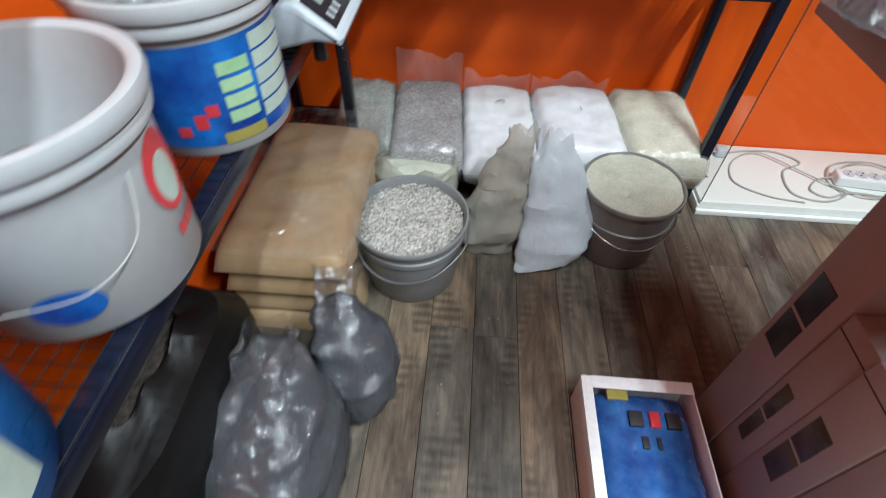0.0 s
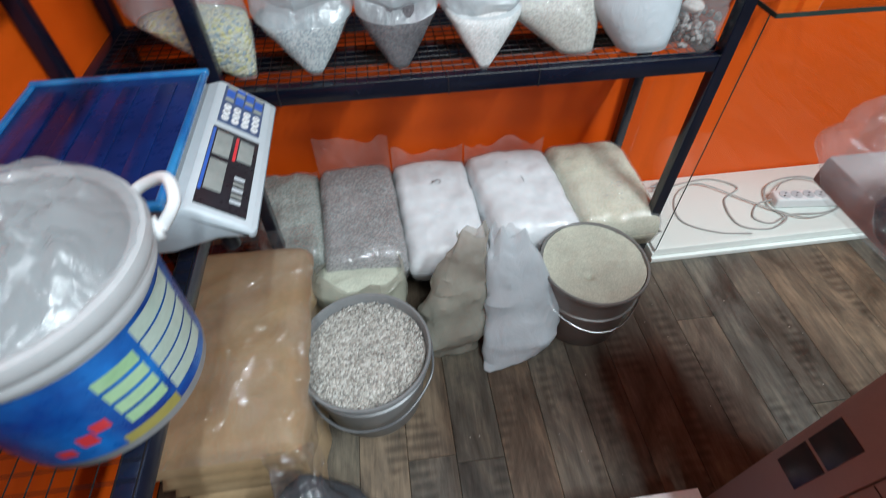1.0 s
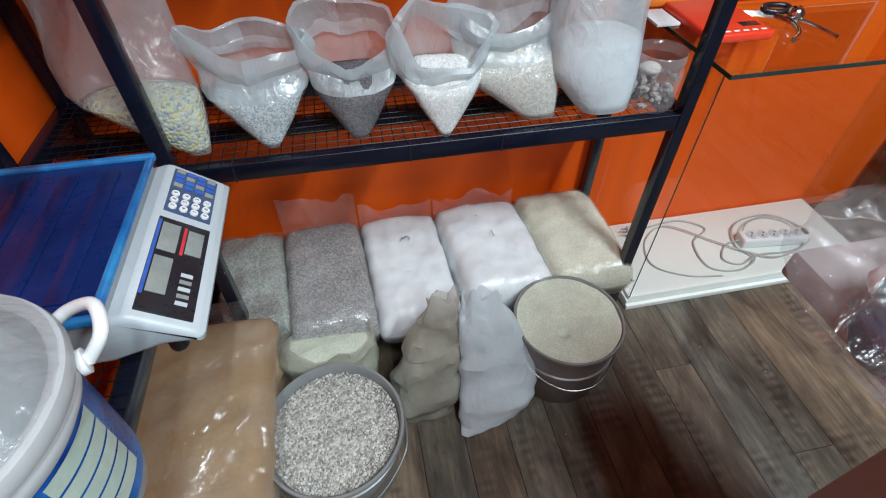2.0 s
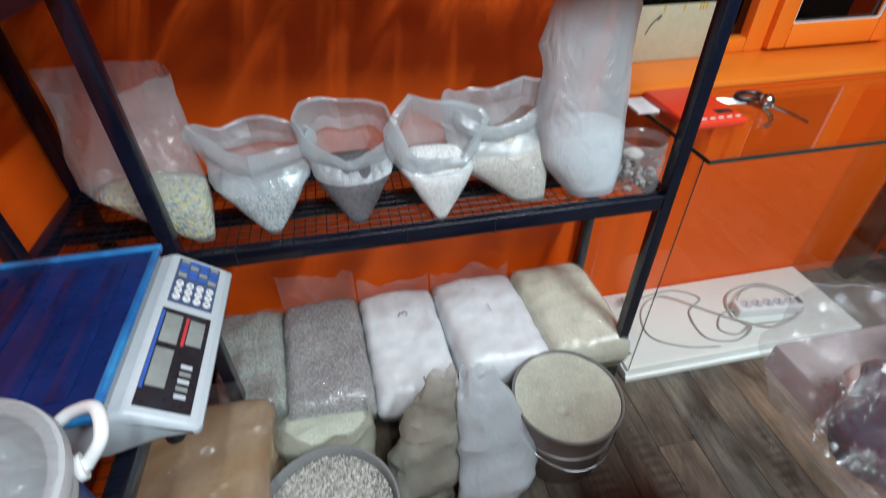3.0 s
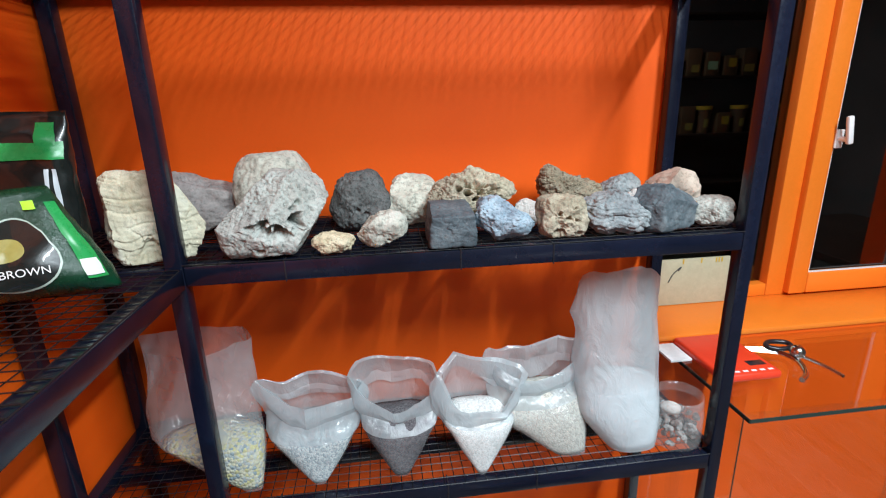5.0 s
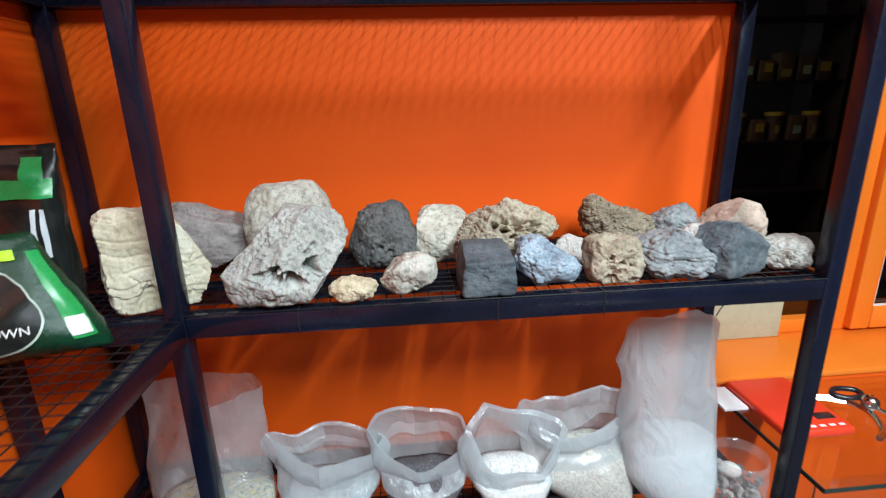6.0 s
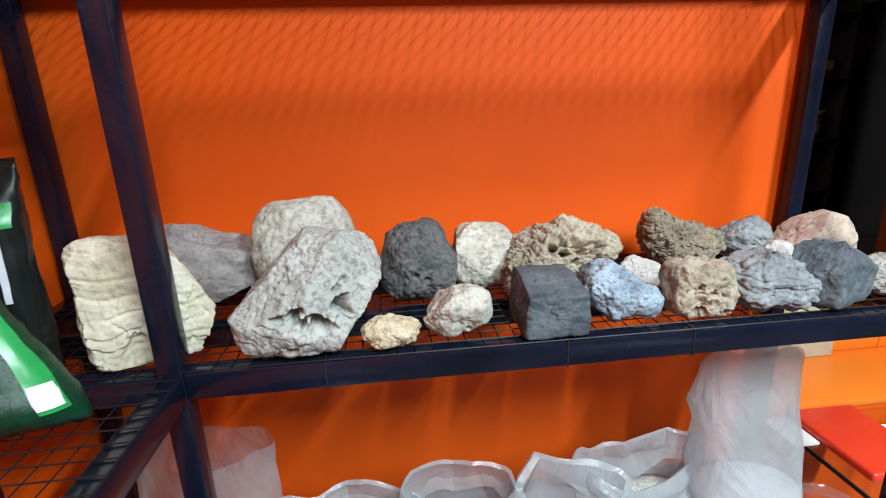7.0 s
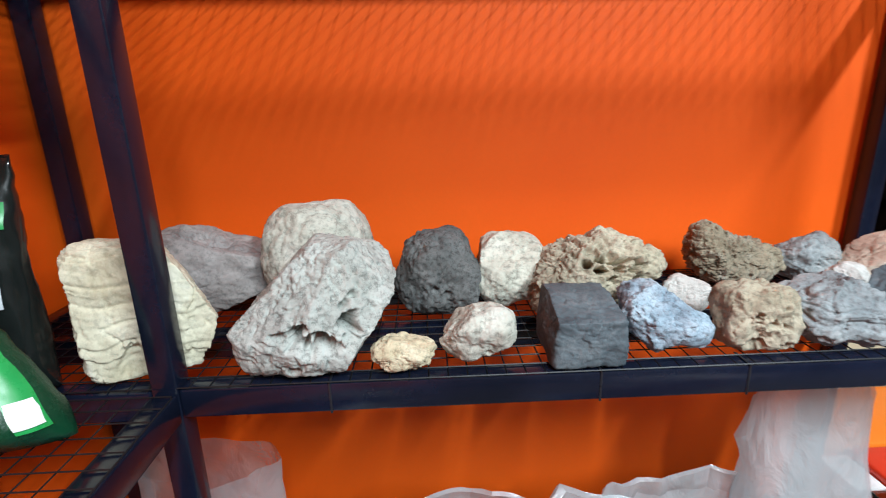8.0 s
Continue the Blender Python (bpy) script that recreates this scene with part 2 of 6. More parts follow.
M_SUB = surface("dark_gap", (0.02, 0.016, 0.013), (0.03, 0.025, 0.02), 8, 90, 0.9)
M_GLASS = glass("sheet_glass", 0.01, (0.97, 0.98, 0.975))
M_EDGE = surface("dark_glass_edge", (0.02, 0.035, 0.03), (0.03, 0.05, 0.045), 10, 50, 0.2, relief=0)
M_NIGHT = glass("window_glass", 0.0, (0.25, 0.25, 0.27), 0.11)
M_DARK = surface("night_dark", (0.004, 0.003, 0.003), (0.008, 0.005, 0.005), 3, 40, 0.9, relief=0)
M_WHITEBOARD = surface("white_laminate", (0.72, 0.76, 0.72), (0.78, 0.81, 0.77), 3, 70, 0.4, relief=0.05, wear=0.12)
M_MILKY = film("milky_film", 0.46)
M_LOOSE = film("clear_tight_film", 0.93, (0.8, 0.82, 0.84), 0.14, 0.9, 34, 0.03)
M_MILKY2 = film("thin_milky_film", 0.68)
M_MILKYDENSE = film("dense_milky_film", 0.36)
M_TIGHT = film("tight_film", 0.84, (0.8, 0.86, 0.88), 0.16, 0.9, 34, 0.05)
M_WHITEFILM = film("white_film", 0.26, (0.8, 0.88, 0.92), 0.25, 0.6, 20)
M_TANFILM = film("tan_film", 0.42, (0.56, 0.54, 0.46), 0.25, 0.7, 20)
M_CLEAR = film("clear_film", 0.8, (0.9, 0.9, 0.9), 0.12, 0.7, 26, 0.07)
M_GREYFILM = film("grey_film", 0.87, (0.2, 0.21, 0.235), 0.1, 1.0, 26, 0.09)
M_WHITEPL = surface("white_plastic", (0.74, 0.75, 0.76), (0.8, 0.8, 0.8), 5, 90, 0.35, relief=0.04, wear=0.1)
# white plastic greyed down: the shade lying on the pails is in its colour
M_PAIL = surface("shaded_white_pail_plastic", (0.42, 0.44, 0.45), (0.48, 0.49, 0.5), 5, 90, 0.38, relief=0.04, wear=0.12)
M_SCALEPL = surface("pale_grey_plastic", (0.48, 0.53, 0.56), (0.54, 0.58, 0.61), 6, 120, 0.4, relief=0.05, wear=0.12)
M_BLACKPL = surface("black_plastic", (0.012, 0.012, 0.016), (0.02, 0.02, 0.026), 12, 100, 0.3, relief=0.03)
M_KRAFT = surface("kraft_paper", (0.41, 0.27, 0.142), (0.48, 0.325, 0.185), 6, 110, 0.55, relief=0.35, distance=0.001, wear=0.25)
M_BOX = surface("mauve_cardboard", (0.265, 0.238, 0.235), (0.31, 0.275, 0.27), 5, 120, 0.7, relief=0.1, wear=0.18)
M_DARKPIC = surface("dark_print", (0.012, 0.008, 0.016), (0.035, 0.022, 0.03), 30, 90, 0.35, relief=0)
M_PURPLE = surface("dark_purple_plastic", (0.016, 0.010, 0.024), (0.03, 0.018, 0.04), 12, 70, 0.3, relief=0.1)
M_BROWNPIC = surface("brown_print", (0.04, 0.025, 0.012), (0.09, 0.055, 0.025), 40, 90, 0.4, relief=0)
M_BLUEPIC = surface("blue_print", (0.012, 0.05, 0.22), (0.04, 0.16, 0.42), 14, 60, 0.25, relief=0.05)
M_RED = surface("red_plastic", (0.66, 0.035, 0.012), (0.74, 0.05, 0.018), 5, 80, 0.35, relief=0.03, wear=0.08)
M_CHROME = surface("chrome", (0.62, 0.62, 0.63), (0.72, 0.72, 0.72), 12, 60, 0.16, metal=1.0, relief=0)
M_WIREGREY = surface("grey_cable", (0.36, 0.36, 0.35), (0.45, 0.45, 0.43), 20, 90, 0.5, relief=0)
M_DARKWOOD = surface("dark_stained_wood", (0.025, 0.014, 0.01), (0.05, 0.028, 0.018), 9, 120, 0.45, relief=0.15)
M_BUCKETGREY = surface("grey_plastic", (0.20, 0.205, 0.21), (0.25, 0.25, 0.25), 7, 90, 0.35, relief=0.05, wear=0.15)
M_BUCKETDK = surface("dark_grey_plastic", (0.10, 0.10, 0.105), (0.15, 0.15, 0.15), 9, 90, 0.32, relief=0.05)
M_GALV = surface("taupe_plastic", (0.17, 0.172, 0.165), (0.22, 0.222, 0.212), 8, 90, 0.35, relief=0.05)
M_TRAYBLUE = surface("blue_film_on_steel", (0.003, 0.013, 0.075), (0.005, 0.024, 0.13), 7, 60, 0.3, relief=0.05, wear=0.25)
M_TRAYEDGE = surface("bright_blue_film", (0.01, 0.12, 0.36), (0.03, 0.24, 0.52), 16, 60, 0.14, relief=0.05, coat=0.6)
M_LCD = surface("grey_display", (0.24, 0.26, 0.25), (0.3, 0.32, 0.3), 20, 90, 0.2, relief=0)
M_KEYBLUE = surface("blue_keys", (0.03, 0.10, 0.42), (0.05, 0.14, 0.5), 20, 90, 0.35, relief=0)
M_KEYPADBG = surface("keypad_blue_grey", (0.05, 0.08, 0.16), (0.08, 0.11, 0.2), 20, 90, 0.35, relief=0)
M_INK = surface("black_ink", (0.015, 0.015, 0.018), (0.02, 0.02, 0.024), 20, 90, 0.6, relief=0)
M_REDPRINT = surface("red_print", (0.58, 0.03, 0.04), (0.66, 0.05, 0.06), 12, 90, 0.35, relief=0)
M_LABELBLUE = surface("blue_label", (0.004, 0.03, 0.22), (0.012, 0.2, 0.62), 9, 70, 0.3, relief=0)
M_LABELMINT = surface("mint_print", (0.4, 0.5, 0.43), (0.48, 0.57, 0.5), 14, 80, 0.35, relief=0)
M_LABELGREEN = surface("pale_green_print", (0.3, 0.52, 0.28), (0.42, 0.62, 0.38), 18, 80, 0.35, relief=0)
M_LABELGOLD = surface("olive_print", (0.3, 0.26, 0.06), (0.36, 0.3, 0.08), 18, 80, 0.35, relief=0)
M_GREENFOIL = surface("dark_green_foil", (0.002, 0.028, 0.012), (0.003, 0.055, 0.023), 9, 45, 0.26, relief=0.6, distance=0.004)
M_GREENBAND = surface("bright_green_print", (0.012, 0.27, 0.065), (0.025, 0.34, 0.085), 12, 60, 0.28, relief=0.05)
M_BLACKFOIL = surface("black_foil", (0.006, 0.008, 0.008), (0.012, 0.016, 0.014), 12, 70, 0.22, relief=0.15, coat=0.4)
M_LIME = surface("lime_sticker", (0.4, 0.85, 0.02), (0.45, 0.9, 0.03), 12, 60, 0.6, relief=0)
M_CREAMPAPER = surface("beige_card", (0.42, 0.4, 0.27), (0.48, 0.45, 0.31), 8, 80, 0.7)
M_PAPER = surface("white_paper", (0.74, 0.74, 0.74), (0.8, 0.8, 0.8), 8, 80, 0.7)
M_YELLOWLID = surface("yellow_lid", (0.5, 0.34, 0.03), (0.58, 0.4, 0.04), 8, 80, 0.4)
M_TUB = surface("brown_tub", (0.10, 0.06, 0.03), (0.16, 0.09, 0.05), 8, 80, 0.4, vary=0.5)

G_GRAVEL = granules("grey_gravel", [(0.42, 0.39, 0.35), (0.28, 0.26, 0.24), (0.55, 0.52, 0.47), (0.36, 0.33, 0.29), (0.6, 0.58, 0.54)], 0.0055)
G_SAND = granules("fine_beige_sand", [(0.52, 0.535, 0.43), (0.58, 0.585, 0.48), (0.47, 0.48, 0.39)], 0.0018, relief=0.4)
G_WHITE = granules("fine_white_sand", [(0.84, 0.87, 0.89), (0.88, 0.9, 0.91), (0.8, 0.83, 0.86)], 0.0016, relief=0.4)
G_WHITECO = granules("coarse_white_grit", [(0.6, 0.61, 0.6), (0.66, 0.67, 0.66), (0.52, 0.53, 0.52), (0.72, 0.73, 0.72)], 0.0026, relief=0.5)
G_BLUISH = granules("pale_blue_grit", [(0.42, 0.48, 0.5), (0.56, 0.62, 0.63), (0.32, 0.38, 0.41), (0.64, 0.68, 0.68)], 0.003, relief=0.6)
G_DARK = granules("dark_grey_sand", [(0.06, 0.057, 0.064), (0.095, 0.09, 0.1), (0.13, 0.124, 0.132)], 0.0022, relief=0.5)
G_BEIGE = granules("beige_grit", [(0.46, 0.455, 0.41), (0.54, 0.53, 0.475), (0.38, 0.375, 0.34)], 0.0026, relief=0.5)
G_CHIPS = granules("yellow_and_blue_chips", [(0.62, 0.57, 0.26), (0.6, 0.58, 0.42), (0.26, 0.33, 0.36), (0.56, 0.52, 0.36), (0.66, 0.63, 0.46), (0.42, 0.46, 0.45), (0.55, 0.57, 0.5)], 0.0058, relief=1.0)
G_GREENISH = granules("grey_green_grit", [(0.34, 0.37, 0.33), (0.44, 0.47, 0.42), (0.26, 0.29, 0.26)], 0.004)
G_GREYPACK = granules("grey_grit", [(0.25, 0.24, 0.24), (0.34, 0.33, 0.32), (0.2, 0.19, 0.19), (0.42, 0.4, 0.39)], 0.0034)
G_CREAM = granules("cream_grit", [(0.66, 0.65, 0.5), (0.72, 0.7, 0.56), (0.58, 0.57, 0.44)], 0.003, relief=0.5)
G_SLATE = granules("slate_sand", [(0.06, 0.065, 0.076), (0.085, 0.09, 0.102), (0.045, 0.05, 0.06)], 0.0016, relief=0.4)
G_SOIL = granules("dark_soil", [(0.04, 0.03, 0.024), (0.07, 0.055, 0.045), (0.1, 0.085, 0.07)], 0.004)
G_JAR = granules("grey_stones", [(0.2, 0.2, 0.2), (0.36, 0.36, 0.35), (0.28, 0.28, 0.28), (0.5, 0.5, 0.48)], 0.012, relief=1.0)

S_CREAM = stone("cream_stone", (0.46, 0.41, 0.28), (0.68, 0.64, 0.49), (0.78, 0.76, 0.65), 14, 0.6, speck=0.3)
S_MAUVE = stone("mauve_stone", (0.23, 0.205, 0.195), (0.34, 0.31, 0.295), (0.42, 0.39, 0.37), 20, 0.6)
S_CHALK = stone("chalky_stone", (0.36, 0.36, 0.3), (0.54, 0.54, 0.465), (0.64, 0.64, 0.57), 16, 0.8, speck=0.55)
S_PALE = stone("pale_grey_stone", (0.31, 0.325, 0.3), (0.46, 0.48, 0.445), (0.56, 0.58, 0.545), 18, 0.9, speck=0.6)
S_LAVA = stone("dark_lava_stone", (0.08, 0.085, 0.083), (0.14, 0.145, 0.142), (0.22, 0.225, 0.22), 26, 1.0, speck=0.7)
S_SAND = stone("yellowish_stone", (0.45, 0.38, 0.25), (0.58, 0.51, 0.36), (0.66, 0.6, 0.46), 24, 0.8)
S_TAN = stone("tan_stone", (0.27, 0.235, 0.165), (0.45, 0.405, 0.305), (0.58, 0.53, 0.42), 20, 0.8, speck=0.5)
S_BROWN = stone("brown_grey_stone", (0.20, 0.16, 0.105), (0.31, 0.265, 0.19), (0.36, 0.34, 0.29), 22, 0.9, speck=0.6)
S_SLATE = stone("dark_slate", (0.05, 0.068, 0.08), (0.10, 0.128, 0.145), (0.2, 0.23, 0.245), 22, 0.6, 0.6, speck=0.3)
S_BLUE = stone("blue_grey_stone", (0.18, 0.25, 0.31), (0.33, 0.43, 0.51), (0.52, 0.61, 0.67), 30, 0.8, speck=0.6)
S_GREYBLUE = stone("grey_stone", (0.17, 0.195, 0.205), (0.30, 0.335, 0.345), (0.46, 0.49, 0.49), 22, 0.8, speck=0.5)
S_PINK = stone("pinkish_stone", (0.42, 0.33, 0.26), (0.57, 0.47, 0.38), (0.64, 0.57, 0.48), 14, 0.6, speck=0.35)
S_WHITE = stone("white_stone", (0.48, 0.47, 0.44), (0.6, 0.59, 0.56), (0.68, 0.67, 0.65), 20, 0.6, speck=0.35)

# ---------------------------------------------------------------- the room
WL, WB, WR, WF, H = -0.268, 0.295, 4.3, -3.2, 2.6   # left, back, right, front wall; ceiling
WT, WY = 0.30, 0.48                                 # thickness of the back wall; plane of the window in its recess


def structure(name, bm, material, label, category, smooth=30):
    return single(name, bm, material, label, category, kind="structure", smooth=smooth)


structure("ceiling", box(WL - 0.1, WR + 0.1, WF - 0.1, WB + WT, H, H + 0.1), M_CEIL, "plain grey painted ceiling", "ceiling")
structure("wall_west", box(WL - 0.1, WL, WF, WB, 0, H), M_WALL, "glossy orange painted wall beside the steel rack", "wall")
structure("wall_east", box(WR, WR + 0.1, WF, WB, 0, H), M_PALEWALL, "dull grey painted wall", "wall")
structure("wall_south", box(WL - 0.1, WR + 0.1, WF - 0.1, WF, 0, H), M_PALEWALL, "dull grey painted wall", "wall")
WX0, WX1, WZ0, WZ1 = 0.962, 1.93, 0.722, 2.3          # window opening
wn = box(WL - 0.1, WX0, WB, WB + WT, 0, H)
box(WX1, WR + 0.1, WB, WB + WT, 0, H, bm=wn)
box(WX0, WX1, WB, WB + WT, 0, WZ0, bm=wn)
box(WX0, WX1, WB, WB + WT, WZ1, H, bm=wn)
structure("wall_north", wn, M_WALL, "orange painted wall behind the racks with a window", "wall")
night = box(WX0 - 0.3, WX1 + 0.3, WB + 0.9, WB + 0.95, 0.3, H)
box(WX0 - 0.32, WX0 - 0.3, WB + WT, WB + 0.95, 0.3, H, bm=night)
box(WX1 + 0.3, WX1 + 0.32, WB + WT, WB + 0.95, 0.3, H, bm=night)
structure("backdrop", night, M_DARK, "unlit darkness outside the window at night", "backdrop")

# window: frame, mullion with a casement, panes
win = thing("window_1", (WX0, WB, WZ0), "orange lacquered window with dark panes and a white handle", "window", kind="structure")
FX = 1.43                                             # left side of the mullion
fr = box(WX0, WX1, WY, WY + 0.07, WZ1 - 0.05, WZ1, 0.004)
box(WX1 - 0.05, WX1, WY, WY + 0.07, WZ0 + 0.012, WZ1 - 0.05, 0.004, bm=fr)
box(FX, 1.505, WY, WY + 0.07, WZ0 + 0.012, WZ1 - 0.05, 0.004, bm=fr)
box(WX0, FX, WY, WY + 0.07, WZ0 + 0.012, 0.772, 0.004, bm=fr)
box(1.505, WX1 - 0.05, WY, WY + 0.07, WZ0 + 0.012, 0.752, 0.004, bm=fr)
part("window_frame", fr, M_FRAME, win)
CX0, CX1, CZ0, CZ1 = 1.486, 1.878, 0.742, 2.24
CY0, CY1 = WY - 0.022, WY + 0.02
cs = box(CX0, CX0 + 0.056, CY0, CY1, CZ0, CZ1, 0.006)
box(CX1 - 0.056, CX1, CY0, CY1, CZ0, CZ1, 0.006, bm=cs)
box(CX0 + 0.056, CX1 - 0.056, CY0, CY1, CZ0, CZ0 + 0.064, 0.006, bm=cs)
box(CX0 + 0.056, CX1 - 0.056, CY0, CY1, CZ1 - 0.07, CZ1, 0.006, bm=cs)
part("window_sill", box(WX0 + 0.002, WX1 - 0.002, WB - 0.006, WY + 0.02, WZ0 - 0.004, WZ0 + 0.012, 0.004), M_FRAME, win, "orange lacquered sill board")
casement = part("casement", cs, M_FRAME, win)
bead = box(CX0 + 0.056, CX0 + 0.058, CY0 + 0.004, CY0 + 0.012, CZ0 + 0.064, CZ1 - 0.07)
box(CX1 - 0.058, CX1 - 0.056, CY0 + 0.004, CY0 + 0.012, CZ0 + 0.064, CZ1 - 0.07, bm=bead)
box(CX0 + 0.058, CX1 - 0.058, CY0 + 0.004, CY0 + 0.012, CZ0 + 0.064, CZ0 + 0.066, bm=bead)
part("glazing_seal", bead, M_WHITEPL, casement, "pale glazing seal")
part("pane", box(CX0 + 0.05, CX1 - 0.05, WY - 0.004, WY + 0.001, CZ0 + 0.06, CZ1 - 0.06), M_NIGHT, casement)
part("pane", box(WX0, FX, WY + 0.03, WY + 0.035, 0.772, WZ1 - 0.05), M_NIGHT, win)
hx = CX0 + 0.062
hd = box(hx - 0.012, hx + 0.012, CY0 - 0.006, CY0 - 0.0005, 1.165, 1.215, 0.003)
tube([(hx, CY0 - 0.004, 1.19), (hx, CY0 - 0.03, 1.19)], 0.007, 12, bm=hd)
lever = Matrix.Translation((hx, CY0 - 0.034, 1.19)) @ Matrix.Rotation(radians(-10), 4, "Y")
box(-0.008, 0.008, -0.006, 0.006, -0.012, 0.062, 0.004, turn=Matrix.Translation((0, 0, 0)) @ lever, bm=hd)
part("handle", hd, M_WHITEPL, casement, "white plastic window handle")
card = thing("card", (1.17, WY - 0.02, WZ0 + 0.012), "beige card standing against the dark window pane", "card")
part("sheet", box(1.035, 1.288, WY - 0.016, WY - 0.008, WZ0 + 0.013, 0.872, 0.001), M_CREAMPAPER, card)
part("pen_mark", tube(smooth_path([(1.105, WY - 0.0165, 0.805), (1.118, WY - 0.0165, 0.83), (1.14, WY - 0.0165, 0.85), (1.132, WY - 0.0165, 0.838)], 5), 0.0016, 6), M_INK, card)
for cx_ in (1.145, 1.2, 1.245, 1.253, 1.262):
    part("print_bar", box(cx_ - 0.002, cx_ + 0.002, WY - 0.0168, WY - 0.0155, 0.858, 0.872), M_YELLOWLID, card)

# housings of the ceiling lights
for lx, ly, lb, ls, lw in LAMPS:
    h = ls / 2
    pl = thing("ceiling_light", (lx, ly, H), "long white ceiling batten with a lit tube", "ceiling light", "ceiling lights")
    part("housing", box(lx - 0.03, lx + 0.03, ly - h - 0.02, ly + h + 0.02, H - 0.04, H - 0.001, 0.004), M_WHITEPL, pl)
    part("end_cap", box(lx - 0.02, lx + 0.02, ly - h - 0.02, ly - h - 0.002, H - 0.07, H - 0.041, 0.003), M_WHITEPL, pl)
    part("end_cap", box(lx - 0.02, lx + 0.02, ly + h + 0.002, ly + h + 0.02, H - 0.07, H - 0.041, 0.003), M_WHITEPL, pl)

# ---------------------------------------------------------------- steel racks
T = 0.0132                                          # half the tube
Z1, Z2, Z3, Z0 = 0.632, 1.087, 1.542, 0.102          # tops of the shelves
LZ1, LZ2, LZ3 = 0.597, 1.083, 1.542
RW, RD, RL = 0.94, 0.272, -0.246


def wires(x0, x1, y0, y1, z, pitch=0.02, r=0.0009):
    bm = bmesh.new()
    nx, ny = round((x1 - x0) / pitch), round((y1 - y0) / pitch)
    for i in range(nx + 1):
        x = x0 + (x1 - x0) * i / nx
        tube([(x, y0, z), (x, y1, z)], r, 4, bm)
    for j in range(ny + 1):
        y = y0 + (y1 - y0) * j / ny
        tube([(x0, y, z + 1.6 * r), (x1, y, z + 1.6 * r)], r, 4, bm)
    return bm


def post(rack, x, y, top=1.9):
    part("post", box(x - T, x + T, y - T, y + T, 0, top, 0.003), M_STEEL, rack)


def rail(rack, x0, x1, y0, y1, top, name="rail"):
    part(name, box(x0, x1, y0, y1, top - 0.032, top, 0.003), M_STEEL, rack)


rack = thing("storage_rack", (0.35, 0.13, 0), "navy black square-tube steel rack with wire mesh shelves", "rack", "steel racks")
for px, py in ((0, 0), (RW, 0), (RW, RD), (RL, RD), (RL, 0.02)):
    post(rack, px, py)
for top in (Z0, Z1, Z2, Z3):
    rail(rack, T, RW - T, -T, T, top)
    rail(rack, RL + T, RW - T, RD - T, RD + T, top)
    rail(rack, RW - T, RW + T, T, RD - T, top)
    rail(rack, RL - T, RL + T, 0.035, RD - T, top)
    rail(rack, RL + T, -T, -T, T, top - 0.002)
    if top < Z3:
        rail(rack, RL + T, RW - T, 0.122, 0.148, top - 0.006, "crossbar")
    part("wire_mesh", wires(RL + 0.01, RW - 0.005, -0.012, RD + 0.01, top), M_WIRE, rack, "black square wire mesh")
for top, xs in ((Z2, (0.161, 0.435, 0.589)), (Z1, (0.10, 0.405, 0.575)), (Z3, (0.22, 0.62))):
    for x in xs:
        tie = box(x - 0.0012, x + 0.0012, -T - 0.0009, -T + 0.0004, top - 0.033, top + 0.0015, 0.0004)
        box(x - 0.0012, x + 0.0012, -T - 0.0009, T + 0.0009, top + 0.0002, top + 0.0015, 0.0004, bm=tie)
        part("cable_tie", tie, M_BLACKPL, rack)

rack2 = thing("storage_rack", (-0.12, -0.7, 0), "navy black steel rack with wire mesh shelves along the wall", "rack", "steel racks")
LY0, LY1 = -1.42, -T - 0.001
for px in (0, RL):
    post(rack2, px, LY0)
for top in (LZ1, LZ2, LZ3):
    rail(rack2, -T, T, LY0 + T, LY1, top)
    rail(rack2, RL - T, RL + T, LY0 + T, 0.005, top)
    rail(rack2, RL + T, -T, LY0 - T, LY0 + T, top)
    rail(rack2, RL + T, -T, -0.72, -0.69, top - 0.006, "crossbar")
    part("wire_mesh", wires(RL + 0.01, 0.01, LY0, -0.02, top), M_WIRE, rack2, "black square wire mesh")

